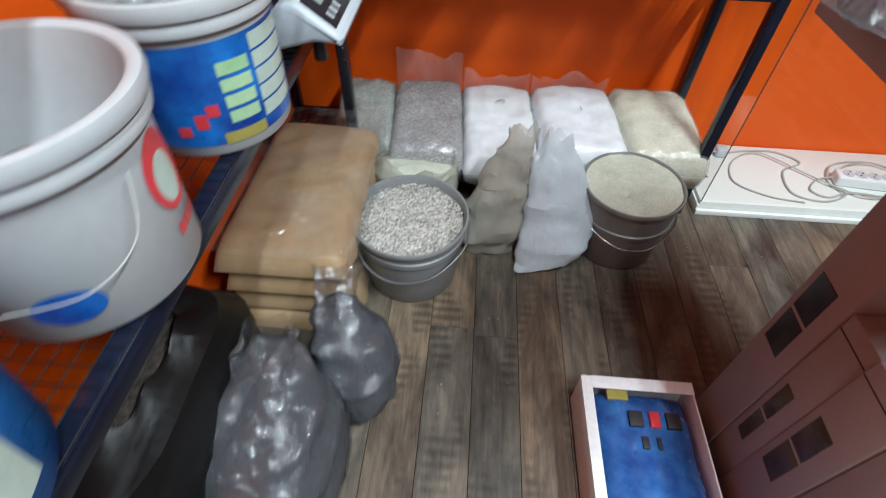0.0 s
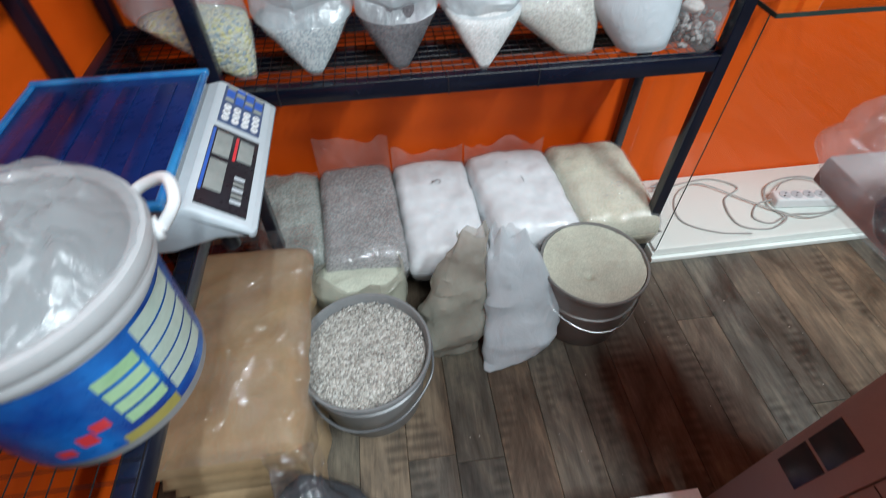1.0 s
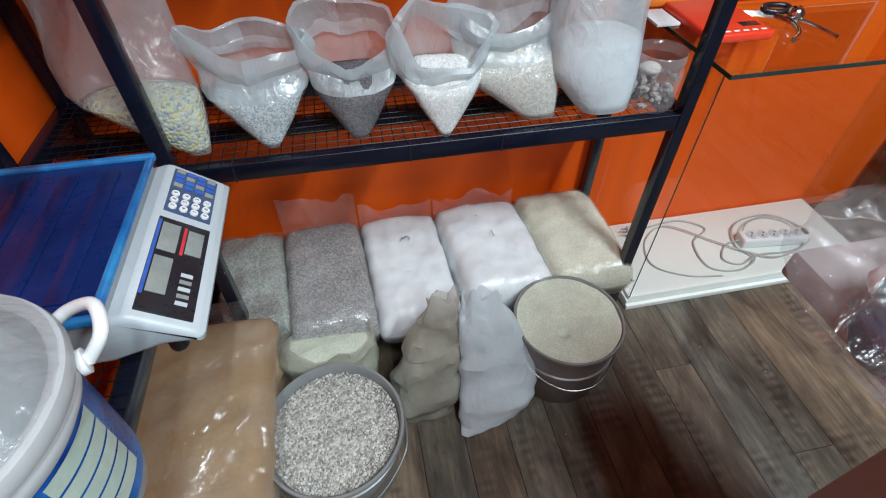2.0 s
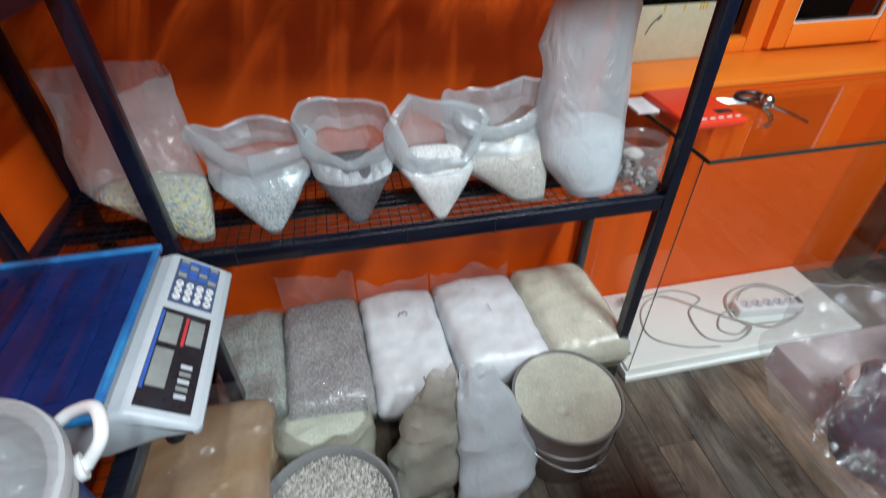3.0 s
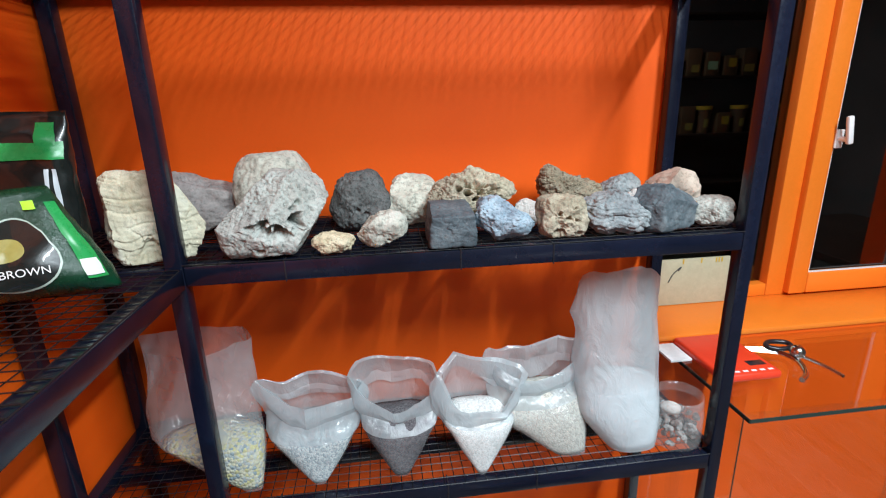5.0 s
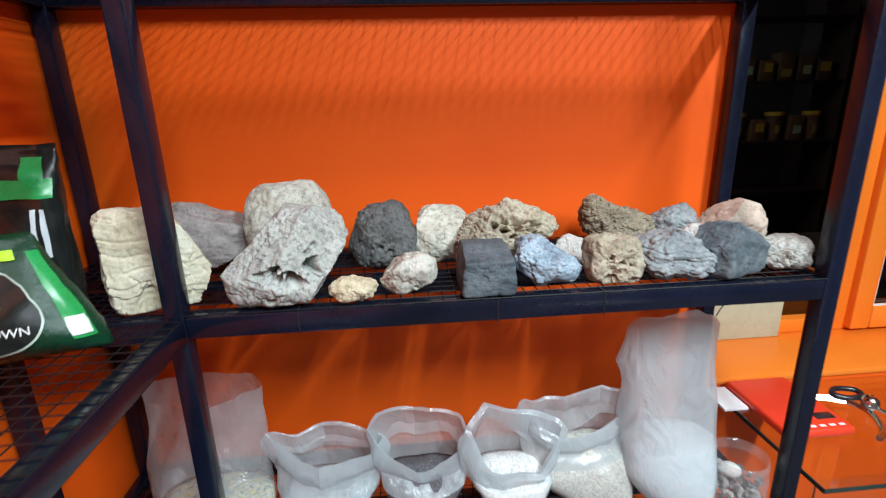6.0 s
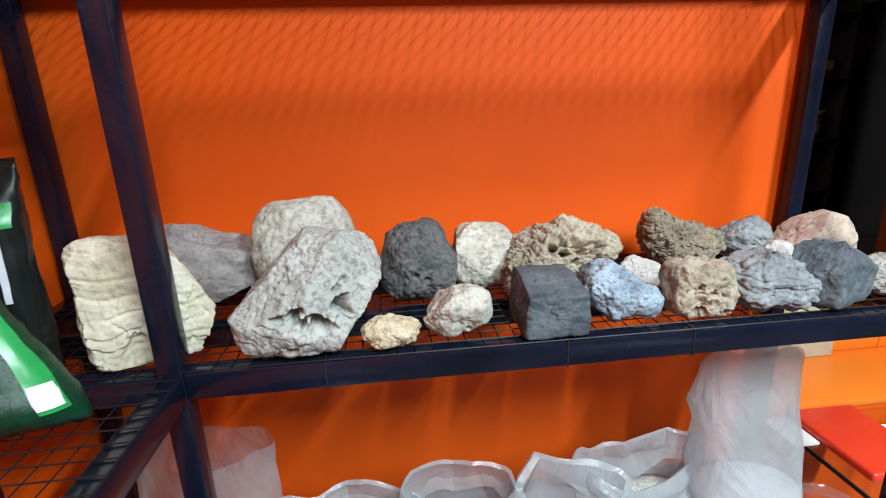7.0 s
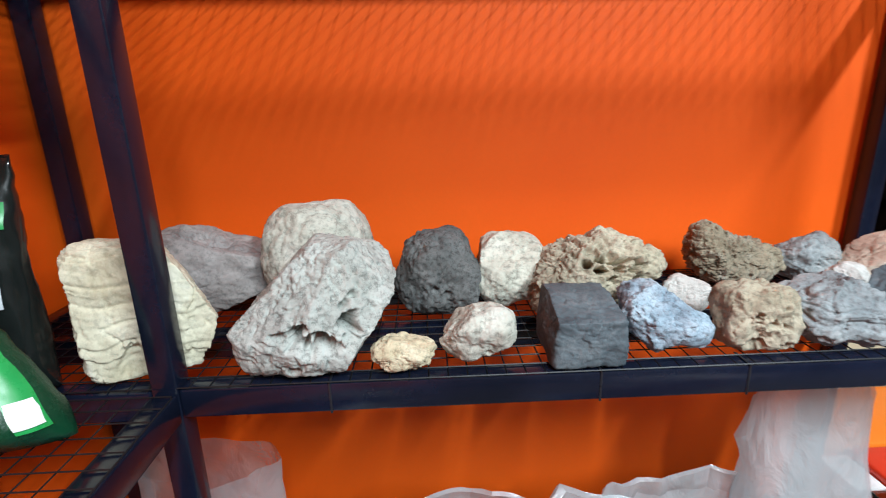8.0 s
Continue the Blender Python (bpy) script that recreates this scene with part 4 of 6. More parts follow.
# ---------------------------------------------------------------- filled packs on the lowest shelf
def pack(label, content, x0, x1, y0, y1, z0, thick, seed=1, skew=0.0, tilt=0.04, flap=0.03, flap_up=0.0, film_m=None, nx=26, ny=34):
    """A lying pillow pack: filling, and a clear film round it with a flat welded strip at the back."""
    film_m = film_m or M_CLEAR
    pk = thing("sand_pack", ((x0 + x1) / 2, (y0 + y1) / 2, z0), label, "bag", "packs on the lowest shelf")

    def sheet(grow, top):
        grid = []
        for j in range(ny + 1):
            v = -1 + 2 * j / ny
            row = []
            for i in range(nx + 1):
                u = -1 + 2 * i / nx
                e = (1 - abs(u) ** 9) * (1 - abs(v) ** 10)
                th = thick * max(0.0, e) ** 0.5
                x = (x0 + x1) / 2 + u * ((x1 - x0) / 2 + grow) * (1 - 0.015 * abs(v) ** 3) + skew * (1 - v) / 2
                y = (y0 + y1) / 2 + v * ((y1 - y0) / 2 + grow) * (1 - 0.02 * abs(u) ** 3)
                p = (x, y, seed)
                wr = 0.012 * nz(p, 9, seed) + 0.008 * (0.3 - abs(nz(p, 17, seed + 2))) + 0.003 * nz(p, 45, seed + 4)
                base = z0 + 0.048 + tilt * (v + 1) / 2
                z = base + (th * 0.6 + wr * min(1, th / thick) + grow if top else -min(th * 0.8, 0.048 + tilt * (v + 1) / 2) - grow * 0.4)
                x += 0.004 * nz((u * 3, v * 3, seed), 1.7)
                row.append((x, y, max(z, z0)))
            grid.append(row)
        return grid

    def closed(grow):
        bm = loft(sheet(grow, True), closed=False)
        loft(sheet(grow, False), bm, closed=False)
        bmesh.ops.remove_doubles(bm, verts=bm.verts, dist=0.0008)
        return bm

    part("filling", closed(0.0), content, pk, smooth=180)
    shell = closed(0.0028)
    if flap:
        rows = []
        for j in range(7):
            f = j / 6
            row = []
            for i in range(nx + 1):
                u = -1 + 2 * i / nx
                x = (x0 + x1) / 2 + u * (x1 - x0) / 2 * 0.96
                q = (x, f, seed)
                row.append((x, min(y1 - 0.004 + flap * f * (0.3 if flap_up else 1), WB - 0.012) - 0.014 * f * abs(nz((x, f * 0.04, seed), 30, seed)),
                            z0 + 0.05 + tilt + (flap_up * f if flap_up else 0.0) + 0.03 * f * nz((x, 0, seed), 22, seed + 3) + (0.0 if flap_up else 0.02 * f)))
            rows.append(row)
        loft(rows, shell, closed=False)
    part("film", shell, film_m, pk, "clear shiny plastic film", smooth=180)
    return pk


PZ = Z0 + 0.003
pack("clear pack of grey-green grit on the lowest shelf", G_GREENISH, -0.085, 0.082, -0.035, 0.272, PZ, 0.095, 51, 0.03, 0.03)
pack("clear pack of grey grit with an upright empty top", G_GREYPACK, 0.08, 0.286, -0.065, 0.272, PZ, 0.095, 52, 0.02, 0.03, 0.02, 0.13)
white_pack = pack("clear pack of fine white sand marked with pen", G_WHITE, 0.283, 0.49, -0.075, 0.275, PZ, 0.085, 53, 0.02, 0.03, 0.02, 0.07)
white_pack2 = pack("clear pack of bright white sand with one pen stroke", G_WHITE, 0.487, 0.722, -0.04, 0.275, PZ, 0.108, 54, 0.03, 0.03, 0.02, 0.075)
pack("clear pack of pale cream grit", G_CREAM, 0.718, 0.935, -0.03, 0.276, PZ, 0.105, 55, 0.03, 0.035)
part("pen_mark", tube(smooth_path([(0.386, 0.158, 0.231), (0.391, 0.171, 0.231), (0.396, 0.166, 0.231), (0.401, 0.174, 0.231), (0.41, 0.166, 0.231), (0.405, 0.158, 0.231)], 5), 0.0009, 6), M_INK, white_pack)
part("pen_mark", tube([(0.623, 0.115, 0.247), (0.62, 0.138, 0.247)], 0.0009, 6), M_INK, white_pack2)

# ---------------------------------------------------------------- buckets on the floor
def grains(cx, cy, z, r, count, size, seed, flat=0.6):
    rnd = random.Random(seed)
    bm = bmesh.new()
    for k in range(count):
        a, rr = rnd.uniform(0, 2 * math.pi), r * math.sqrt(rnd.random())
        x, y = cx + rr * math.cos(a), cy + rr * math.sin(a)
        s = size * rnd.uniform(0.6, 1.5)
        c = Vector((x, y, z + 0.004 * nz((x, y, 0), 28) + rnd.uniform(0, size * 0.5)))
        rot = Euler((rnd.uniform(0, 6), rnd.uniform(0, 6), rnd.uniform(0, 6))).to_matrix()
        pts = [Vector((s, 0, 0)), Vector((-s * 0.9, 0.1 * s, 0)), Vector((0, s * 0.8, 0.1 * s)), Vector((0.1 * s, -s * 0.8, 0)), Vector((0, 0, s * flat)), Vector((0, 0, -s * flat))]
        vs = [bm.verts.new(c + rot @ p) for p in pts]
        for f in ((0, 2, 4), (2, 1, 4), (1, 3, 4), (3, 0, 4), (2, 0, 5), (1, 2, 5), (3, 1, 5), (0, 3, 5)):
            bm.faces.new([vs[i] for i in f])
    return bm


def grain_material():
    m, t, p, n, l = nodes_of("gravel_grains")
    g = n.new("ShaderNodeNewGeometry")
    l.new(ramp(t, g.outputs["Random Per Island"], [(0.0, (0.2, 0.19, 0.175)), (0.35, (0.42, 0.39, 0.35)), (0.7, (0.52, 0.49, 0.45)), (1.0, (0.68, 0.66, 0.62))]), p.inputs["Base Color"])
    p.inputs["Roughness"].default_value = 0.85
    return m


M_GRAINS = grain_material()

b1x, b1y = 0.19, -0.292
b1 = thing("bucket", (b1x, b1y, 0), "grey plastic bucket filled with light gravel", "bucket", "buckets on the floor")
part("body", lathe([(0.0, 0.004), (0.108, 0.0), (0.112, 0.006), (0.126, 0.15), (0.131, 0.152), (0.132, 0.166), (0.128, 0.168), (0.131, 0.19), (0.1375, 0.192), (0.1395, 0.198),
                    (0.1375, 0.204), (0.133, 0.204), (0.129, 0.197), (0.124, 0.15), (0.12, 0.1)], b1x, b1y, 72), M_BUCKETGREY, b1, smooth=50)
part("handle", tube(smooth_path([(b1x + 0.139, b1y + 0.01, 0.18), (b1x + 0.13, b1y - 0.06, 0.155), (b1x + 0.06, b1y - 0.128, 0.125), (b1x - 0.03, b1y - 0.138, 0.115),
                                 (b1x - 0.10, b1y - 0.098, 0.135), (b1x - 0.138, b1y - 0.01, 0.18)], 8), 0.0028, 8), M_BUCKETDK, b1, "dark wire handle hanging down")
part("gravel_bed", lathe([(0.0, 0.186), (0.06, 0.187), (0.1, 0.185), (0.126, 0.18)], b1x, b1y, 48), G_GRAVEL, b1, smooth=180)
tagged(part("gravel", grains(b1x, b1y, 0.1855, 0.123, 2600, 0.0034, 3), M_GRAINS, b1, "loose light grey gravel", None), kind="stuff")

b2x, b2y = 0.732, -0.142
b2 = thing("bucket", (b2x, b2y, 0), "taupe plastic bucket filled with beige sand", "bucket", "buckets on the floor")
part("body", lathe([(0.0, 0.004), (0.102, 0.0), (0.106, 0.005), (0.115, 0.125), (0.119, 0.127), (0.12, 0.136), (0.116, 0.138), (0.121, 0.2), (0.1255, 0.202), (0.1265, 0.208),
                    (0.1255, 0.213), (0.121, 0.213), (0.118, 0.207), (0.115, 0.15)], b2x, b2y, 72), M_GALV, b2, smooth=50)
part("handle", tube(smooth_path([(b2x + 0.124, b2y + 0.02, 0.16), (b2x + 0.117, b2y - 0.05, 0.125), (b2x + 0.05, b2y - 0.115, 0.1), (b2x - 0.03, b2y - 0.12, 0.1),
                                 (b2x - 0.10, b2y - 0.07, 0.125), (b2x - 0.124, b2y + 0.01, 0.16)], 8), 0.0024, 8), M_CHROME, b2, "wire handle hanging down")
sd = bmesh.new()
bmesh.ops.create_circle(sd, cap_ends=False, radius=0.1185, segments=64)
bmesh.ops.delete(sd, geom=list(sd.verts), context="VERTS")
rings = []
for k in range(26):
    r = 0.1185 * (1 - k / 25.5)
    ring = []
    for i in range(64):
        a = 2 * math.pi * i / 64
        x, y = b2x + r * math.cos(a), b2y + r * math.sin(a)
        z = 0.2085 + 0.003 * nz((x, y, 0), 22, 4) + 0.002 * nz((x, y, 0), 60, 5)
        z -= 0.009 * math.exp(-((x - 0.708) ** 2 + (y + 0.182) ** 2) / 0.00006)
        ring.append((x, y, z))
    rings.append(ring)
part("sand", loft(rings, sd, cap1=True), G_SAND, b2, "smoothed damp beige sand with a small dent", 180)

# ---------------------------------------------------------------- bags standing on the floor
def slumped_bag(name, label, content, film_m, rows, seed=1, n=32, content_to=0.6, wr=0.006, group="bags on the floor"):
    """rows: centre x, y, z, half width, half depth, from the floor up to the mouth."""
    at = (rows[0][0], rows[0][1], 0)
    bag = thing(name, at, label, "bag", group)
    fine = []
    m = len(rows) - 1
    for k in range(m * 6 + 1):
        f = k / 6
        i = min(int(f), m - 1)
        t = f - i
        t = t * t * (3 - 2 * t) * 0.5 + t * 0.5
        fine.append([a + (b - a) * t for a, b in zip(rows[i], rows[i + 1])] + [k / (m * 6)])

    def ring(r, k):
        out = []
        for i in range(n):
            a = 2 * math.pi * i / n
            c, s = math.cos(a), math.sin(a)
            x = r[0] + r[3] * k * math.copysign(abs(c) ** 0.8, c)
            y = r[1] + r[4] * k * math.copysign(abs(s) ** 0.8, s)
            q = (x, y, r[2])
            cr = 0.45 - abs(nz(q, 13, seed)) * 1.7 + 0.55 * (0.45 - abs(nz(q, 31, seed + 2)) * 1.7)
            zz = r[2] + wr * nz(q, 20, seed + 6) * (1 if r[2] > 0.03 else 0)
            zz += 0.045 * max(0.0, (r[5] - 0.75) / 0.25) * nz((c * 1.1, s * 1.1, 0), 1.5, seed + 7)
            out.append((x + wr * cr * c, y + wr * cr * s, max(0.002, zz)))
        return out

    part("film", loft([ring(r, 1.0) for r in fine], cap0=True), film_m, bag, "thin plastic film", 26)
    upto = max(3, int(len(fine) * content_to))
    inner = [ring(r, 0.965) for r in fine[:upto]]
    mid = sum((Vector(p) for p in inner[-1]), Vector()) / n
    for k, h in ((0.7, 0.006), (0.35, 0.012), (0.08, 0.014)):
        inner.append([tuple(mid + (Vector(p) - mid) * k + Vector((0, 0, h))) for p in inner[-1 if k == 0.7 else len(inner) - 1]] if k == 0.7 else [tuple(mid + (Vector(p) - mid) * k + Vector((0, 0, h))) for p in inner[upto - 1]])
    part("filling", loft(inner, cap0=True, cap1=True), content, bag, smooth=180)
    return bag


slumped_bag("plastic_bag", "open beige-grey bag of sand with a folded mouth", G_SAND, M_TANFILM,
            [(0.19, -0.105, 0.003, 0.085, 0.03), (0.185, -0.1, 0.06, 0.10, 0.045), (0.18, -0.088, 0.12, 0.108, 0.055), (0.18, -0.08, 0.165, 0.108, 0.058), (0.182, -0.078, 0.195, 0.098, 0.05)], 61, content_to=0.78, wr=0.012)
slumped_bag("plastic_bag", "slack tan bag of sand leaning on the packs", G_BEIGE, M_TANFILM,
            [(0.385, -0.20, 0.003, 0.06, 0.022), (0.39, -0.19, 0.05, 0.078, 0.04), (0.395, -0.17, 0.12, 0.08, 0.04), (0.408, -0.15, 0.2, 0.062, 0.03), (0.43, -0.135, 0.27, 0.042, 0.018), (0.445, -0.125, 0.335, 0.03, 0.01)], 62, content_to=0.6, wr=0.014)
slumped_bag("plastic_bag", "slack white bag leaning back against the packs", G_WHITE, M_WHITEFILM,
            [(0.475, -0.272, 0.003, 0.018, 0.008), (0.525, -0.252, 0.018, 0.07, 0.022), (0.552, -0.228, 0.07, 0.092, 0.035), (0.556, -0.198, 0.13, 0.09, 0.034), (0.545, -0.165, 0.2, 0.075, 0.026), (0.53, -0.135, 0.28, 0.05, 0.015), (0.522, -0.12, 0.335, 0.033, 0.008)], 63, content_to=0.45, wr=0.008)
slumped_bag("plastic_bag", "shiny clear bag of dark grey sand on the floor", G_SLATE, M_GREYFILM,
            [(0.11, -0.63, 0.003, 0.065, 0.085), (0.115, -0.63, 0.05, 0.085, 0.10), (0.11, -0.62, 0.11, 0.083, 0.098), (0.095, -0.60, 0.17, 0.062, 0.07), (0.075, -0.56, 0.22, 0.04, 0.04), (0.07, -0.515, 0.255, 0.045, 0.022)], 64, content_to=0.72, wr=0.016)
slumped_bag("plastic_bag", "large shiny clear bag of slate grey sand", G_SLATE, M_GREYFILM,
            [(0.01, -0.83, 0.003, 0.095, 0.15), (0.01, -0.83, 0.06, 0.12, 0.165), (0.005, -0.81, 0.14, 0.115, 0.15), (-0.005, -0.78, 0.2, 0.09, 0.12), (-0.01, -0.72, 0.25, 0.05, 0.06), (0.0, -0.67, 0.275, 0.05, 0.02)], 65, content_to=0.75, wr=0.018)

slumped_bag("plastic_bag", "shiny black sack of soil lying under the rack", G_SOIL, surface("black_sack", (0.005, 0.005, 0.005), (0.008, 0.0075, 0.0075), 12, 70, 0.38, relief=0.25, distance=0.003, shine=0.3),
            [(-0.16, -0.82, 0.003, 0.085, 0.24), (-0.155, -0.82, 0.08, 0.1, 0.27), (-0.155, -0.81, 0.2, 0.098, 0.26), (-0.16, -0.8, 0.29, 0.075, 0.2), (-0.165, -0.78, 0.325, 0.03, 0.1)], 66, content_to=0.7, wr=0.007)

# kraft paper packs in a clear wrapper, stacked under the rack
kraft = thing("paper_pack", (-0.055, -0.26, 0), "stack of kraft paper bags in clear plastic wrap", "paper bags")
kr = random.Random(8)
for k in range(4):
    z0 = 0.0675 * k
    x0, x1 = -0.195 + kr.uniform(0, 0.01), 0.074 + kr.uniform(-0.012, 0.012)
    y0, y1 = -0.505 + kr.uniform(0, 0.012), -0.022 - kr.uniform(0, 0.014)
    rows_t, rows_b = [], []
    for j in range(49):
        v = j / 48
        rt, rb = [], []
        for i in range(27):
            u = i / 26
            x, y = x0 + (x1 - x0) * u, y0 + (y1 - y0) * v
            e = max(0.0, (1 - abs(2 * u - 1) ** 7) * (1 - abs(2 * v - 1) ** 12))
            wv = 0.016 * nz((x, y, k), 7, k) + 0.014 * (0.3 - abs(nz((x * 0.5, y, k), 12, k + 2))) + 0.003 * (0.3 - abs(nz((x, y, k), 30, k + 4)))
            xx = x + 0.016 * max(0.0, (u - 0.8) / 0.2) * nz((0, y * 19, k), 1.0, k)
            rt.append((xx, y, z0 + 0.004 + 0.06 * e ** 0.35 + (wv if k == 3 else 0.3 * wv) * e))
            rb.append((xx, y, z0 + 0.002))
        rows_t.append(rt)
        rows_b.append(rb)
    bm = loft(rows_t, closed=False)
    loft(rows_b, bm, closed=False)
    loft([rows_t[0], rows_b[0]], bm, closed=False)
    loft([rows_t[-1], rows_b[-1]], bm, closed=False)
    loft([[r[0] for r in rows_t], [r[0] for r in rows_b]], bm, closed=False)
    loft([[r[-1] for r in rows_t], [r[-1] for r in rows_b]], bm, closed=False)
    bmesh.ops.remove_doubles(bm, verts=bm.verts, dist=0.0005)
    part("paper_bag", bm, M_KRAFT, kraft, smooth=50)
wrap = []
for j in range(46):
    v = j / 45
    y = -0.522 + 0.512 * v
    row = []
    for i in range(31):
        u = i / 30
        if u < 0.7:
            x, z = -0.19 + 0.282 * u / 0.7, 0.292
        else:
            x, z = 0.094, 0.292 - 0.286 * (u - 0.7) / 0.3
        q = (x, y, z)
        z += (0.012 * nz((x, y, 2), 8, 2) + 0.014 * (0.3 - abs(nz(q, 13, 3))) + 0.007 * (0.3 - abs(nz(q, 38, 4)))) * (1 if z > 0.03 else 0)
        x += 0.008 * nz(q, 22, 5) if u > 0.55 else 0
        row.append((x, y, z))
    wrap.append(row)
part("wrapper", loft(wrap, closed=False), film("wrapper_film", 0.93, (0.9, 0.9, 0.9), 0.08, 1.0, 16, 0.16), kraft, "clear crinkled wrapping film", 180)

# ---------------------------------------------------------------- price scale and tubs on the side rack
SZ = LZ1 + 0.003
scale = thing("price_scale", (-0.06, -0.225, SZ), "pale grey shop scale with a blue-filmed weighing tray", "scale")
sx0, sx1, sy0, sy1 = -0.2, 0.108, -0.372, -0.082
prof = [(sx0, SZ + 0.022), (sx0, SZ + 0.06), (sx0 + 0.02, SZ + 0.075), (0.028, SZ + 0.098), (0.040, SZ + 0.101), (sx1 - 0.006, SZ + 0.053), (sx1, SZ + 0.044), (sx1 - 0.003, SZ + 0.037), (0.062, SZ + 0.04), (0.0, SZ + 0.022)]
body = loft([[(x, sy0, z) for x, z in prof], [(x, sy1, z) for x, z in prof]], cap0=True, cap1=True)
bmesh.ops.recalc_face_normals(body, faces=body.faces)
bmesh.ops.bevel(body, geom=list(body.edges), offset=0.009, segments=3, affect="EDGES", profile=0.5)
part("body", body, M_SCALEPL, scale)
for fx, fy in ((sx0 + 0.03, sy0 + 0.03), (sx0 + 0.03, sy1 - 0.03), (0.06, sy0 + 0.03), (0.06, sy1 - 0.03)):
    part("foot", lathe([(0.0, SZ), (0.011, SZ), (0.012, SZ + 0.004), (0.009, SZ + 0.042), (0.0, SZ + 0.042)], fx, fy, 16), M_BLACKPL, scale)
# the sloping console: a frame to lay keys and displays on
slope = math.atan2(0.101 - 0.053, (sx1 - 0.006) - 0.040)
con = Matrix.Translation(((0.040 + sx1 - 0.006) / 2, 0, SZ + 0.0775)) @ Matrix.Rotation(slope, 4, "Y")


def on_console(u0, u1, y0, y1, lift, thick, bevel, material, name, label="", parent=None):
    return part(name, box(u0, u1, y0, y1, lift, lift + thick, bevel, turn=con), material, parent or scale, label)


keys = on_console(-0.03, 0.030, -0.188, -0.096, -0.001, 0.003, 0.001, M_KEYPADBG, "keypad", "blue-grey keypad")
disp = on_console(-0.032, 0.032, -0.358, -0.202, -0.001, 0.003, 0.001, M_BLACKPL, "display_panel", "glossy black display panel")
digits = iter(["7", "4", "1", "0", "8", "5", "2", "0", "9", "6", "3", "C"])
for j in range(3):
    for i in range(4):
        u, y = -0.021 + 0.014 * i, -0.178 + 0.0135 * j
        c = con @ Vector((u, y, 0.002))
        kb = bmesh.new()
        bmesh.ops.create_cone(kb, cap_ends=True, segments=20, radius1=0.0056, radius2=0.005, depth=0.0026, matrix=con @ Matrix.Translation((u, y, 0.0032)))
        key = part("key", kb, M_WHITEPL, keys)
        writing(next(digits), 0.007, M_INK, keys, con @ Matrix.Translation((u, y, 0.0047)) @ Matrix.Rotation(radians(90), 4, "Z"), "digit", 0.0002)
for j in range(4):
    for i in range(4):
        on_console(-0.027 + 0.014 * i, -0.015 + 0.014 * i, -0.136 + 0.0102 * j, -0.128 + 0.0102 * j, 0.002, 0.002, 0.0006, M_KEYBLUE if (i + j) % 3 else M_LCD, "key", "", keys)
for k, (u0, u1, y0, y1) in enumerate(((-0.026, -0.004, -0.262, -0.212), (-0.026, -0.004, -0.33, -0.272), (0.006, 0.026, -0.258, -0.215))):
    on_console(u0, u1, y0, y1, 0.002, 0.0012, 0.0004, M_LCD, "display", "grey display window", disp)
on_console(-0.0315, -0.0275, -0.335, -0.208, 0.002, 0.0008, 0.0003, M_KEYBLUE, "blue_strip", "", disp)
on_console(0.0005, 0.0045, -0.262, -0.212, 0.002, 0.0008, 0.0003, M_REDPRINT, "red_strip", "", disp)
for k in range(5):
    on_console(0.008, 0.022, -0.34 + 0.011 * k, -0.334 + 0.011 * k, 0.002, 0.0005, 0.0, M_LCD if k % 2 else M_SCALEPL, "print_bar", "", disp)
# tray with raised rim and ribs
tx0, tx1, ty0, ty1, tz = -0.225, 0.024, -0.385, -0.088, SZ + 0.108
tray = part("tray", box(tx0, tx1, ty0, ty1, tz, tz + 0.008, 0.004, 3), M_TRAYBLUE, scale, "steel tray still covered in blue film")
for k in range(4):
    x = tx0 + 0.045 + k * 0.052
    part("rib", box(x - 0.012, x + 0.012, ty0 + 0.03, ty1 - 0.03, tz + 0.007, tz + 0.0105, 0.0016), M_TRAYBLUE, tray)
for a in ((tx0 - 0.003, tx1 + 0.003, ty1 - 0.008, ty1 + 0.003), (tx0 - 0.003, tx1 + 0.003, ty0 - 0.003, ty0 + 0.008)):
    part("rim", box(*a, tz + 0.002, tz + 0.014, 0.004, 3), M_TRAYEDGE, tray)
for a in ((tx0 - 0.003, tx0 + 0.008, ty0 + 0.008, ty1 - 0.008), (tx1 - 0.008, tx1 + 0.003, ty0 + 0.008, ty1 - 0.008)):
    part("rim", box(*a, tz + 0.002, tz + 0.013, 0.004, 3), M_TRAYEDGE, tray)
part("support", box(tx0 + 0.07, tx1 - 0.09, ty0 + 0.09, ty1 - 0.09, SZ + 0.07, tz + 0.002, 0.003), M_BLACKPL, scale)


def wrap_patch(cx, cy, r0, r1, z0, z1, a0, a1, lift=0.0008, n=16):
    """A printed patch that lies on a tapered round wall; angles in degrees."""
    rows = []
    for k in range(7):
        z = z0 + (z1 - z0) * k / 6
        r = r0 + (r1 - r0) * k / 6 + lift
        rows.append([(cx + r * math.cos(radians(a0 + (a1 - a0) * i / n)), cy + r * math.sin(radians(a0 + (a1 - a0) * i / n)), z) for i in range(n + 1)])
    return loft(rows, closed=False)


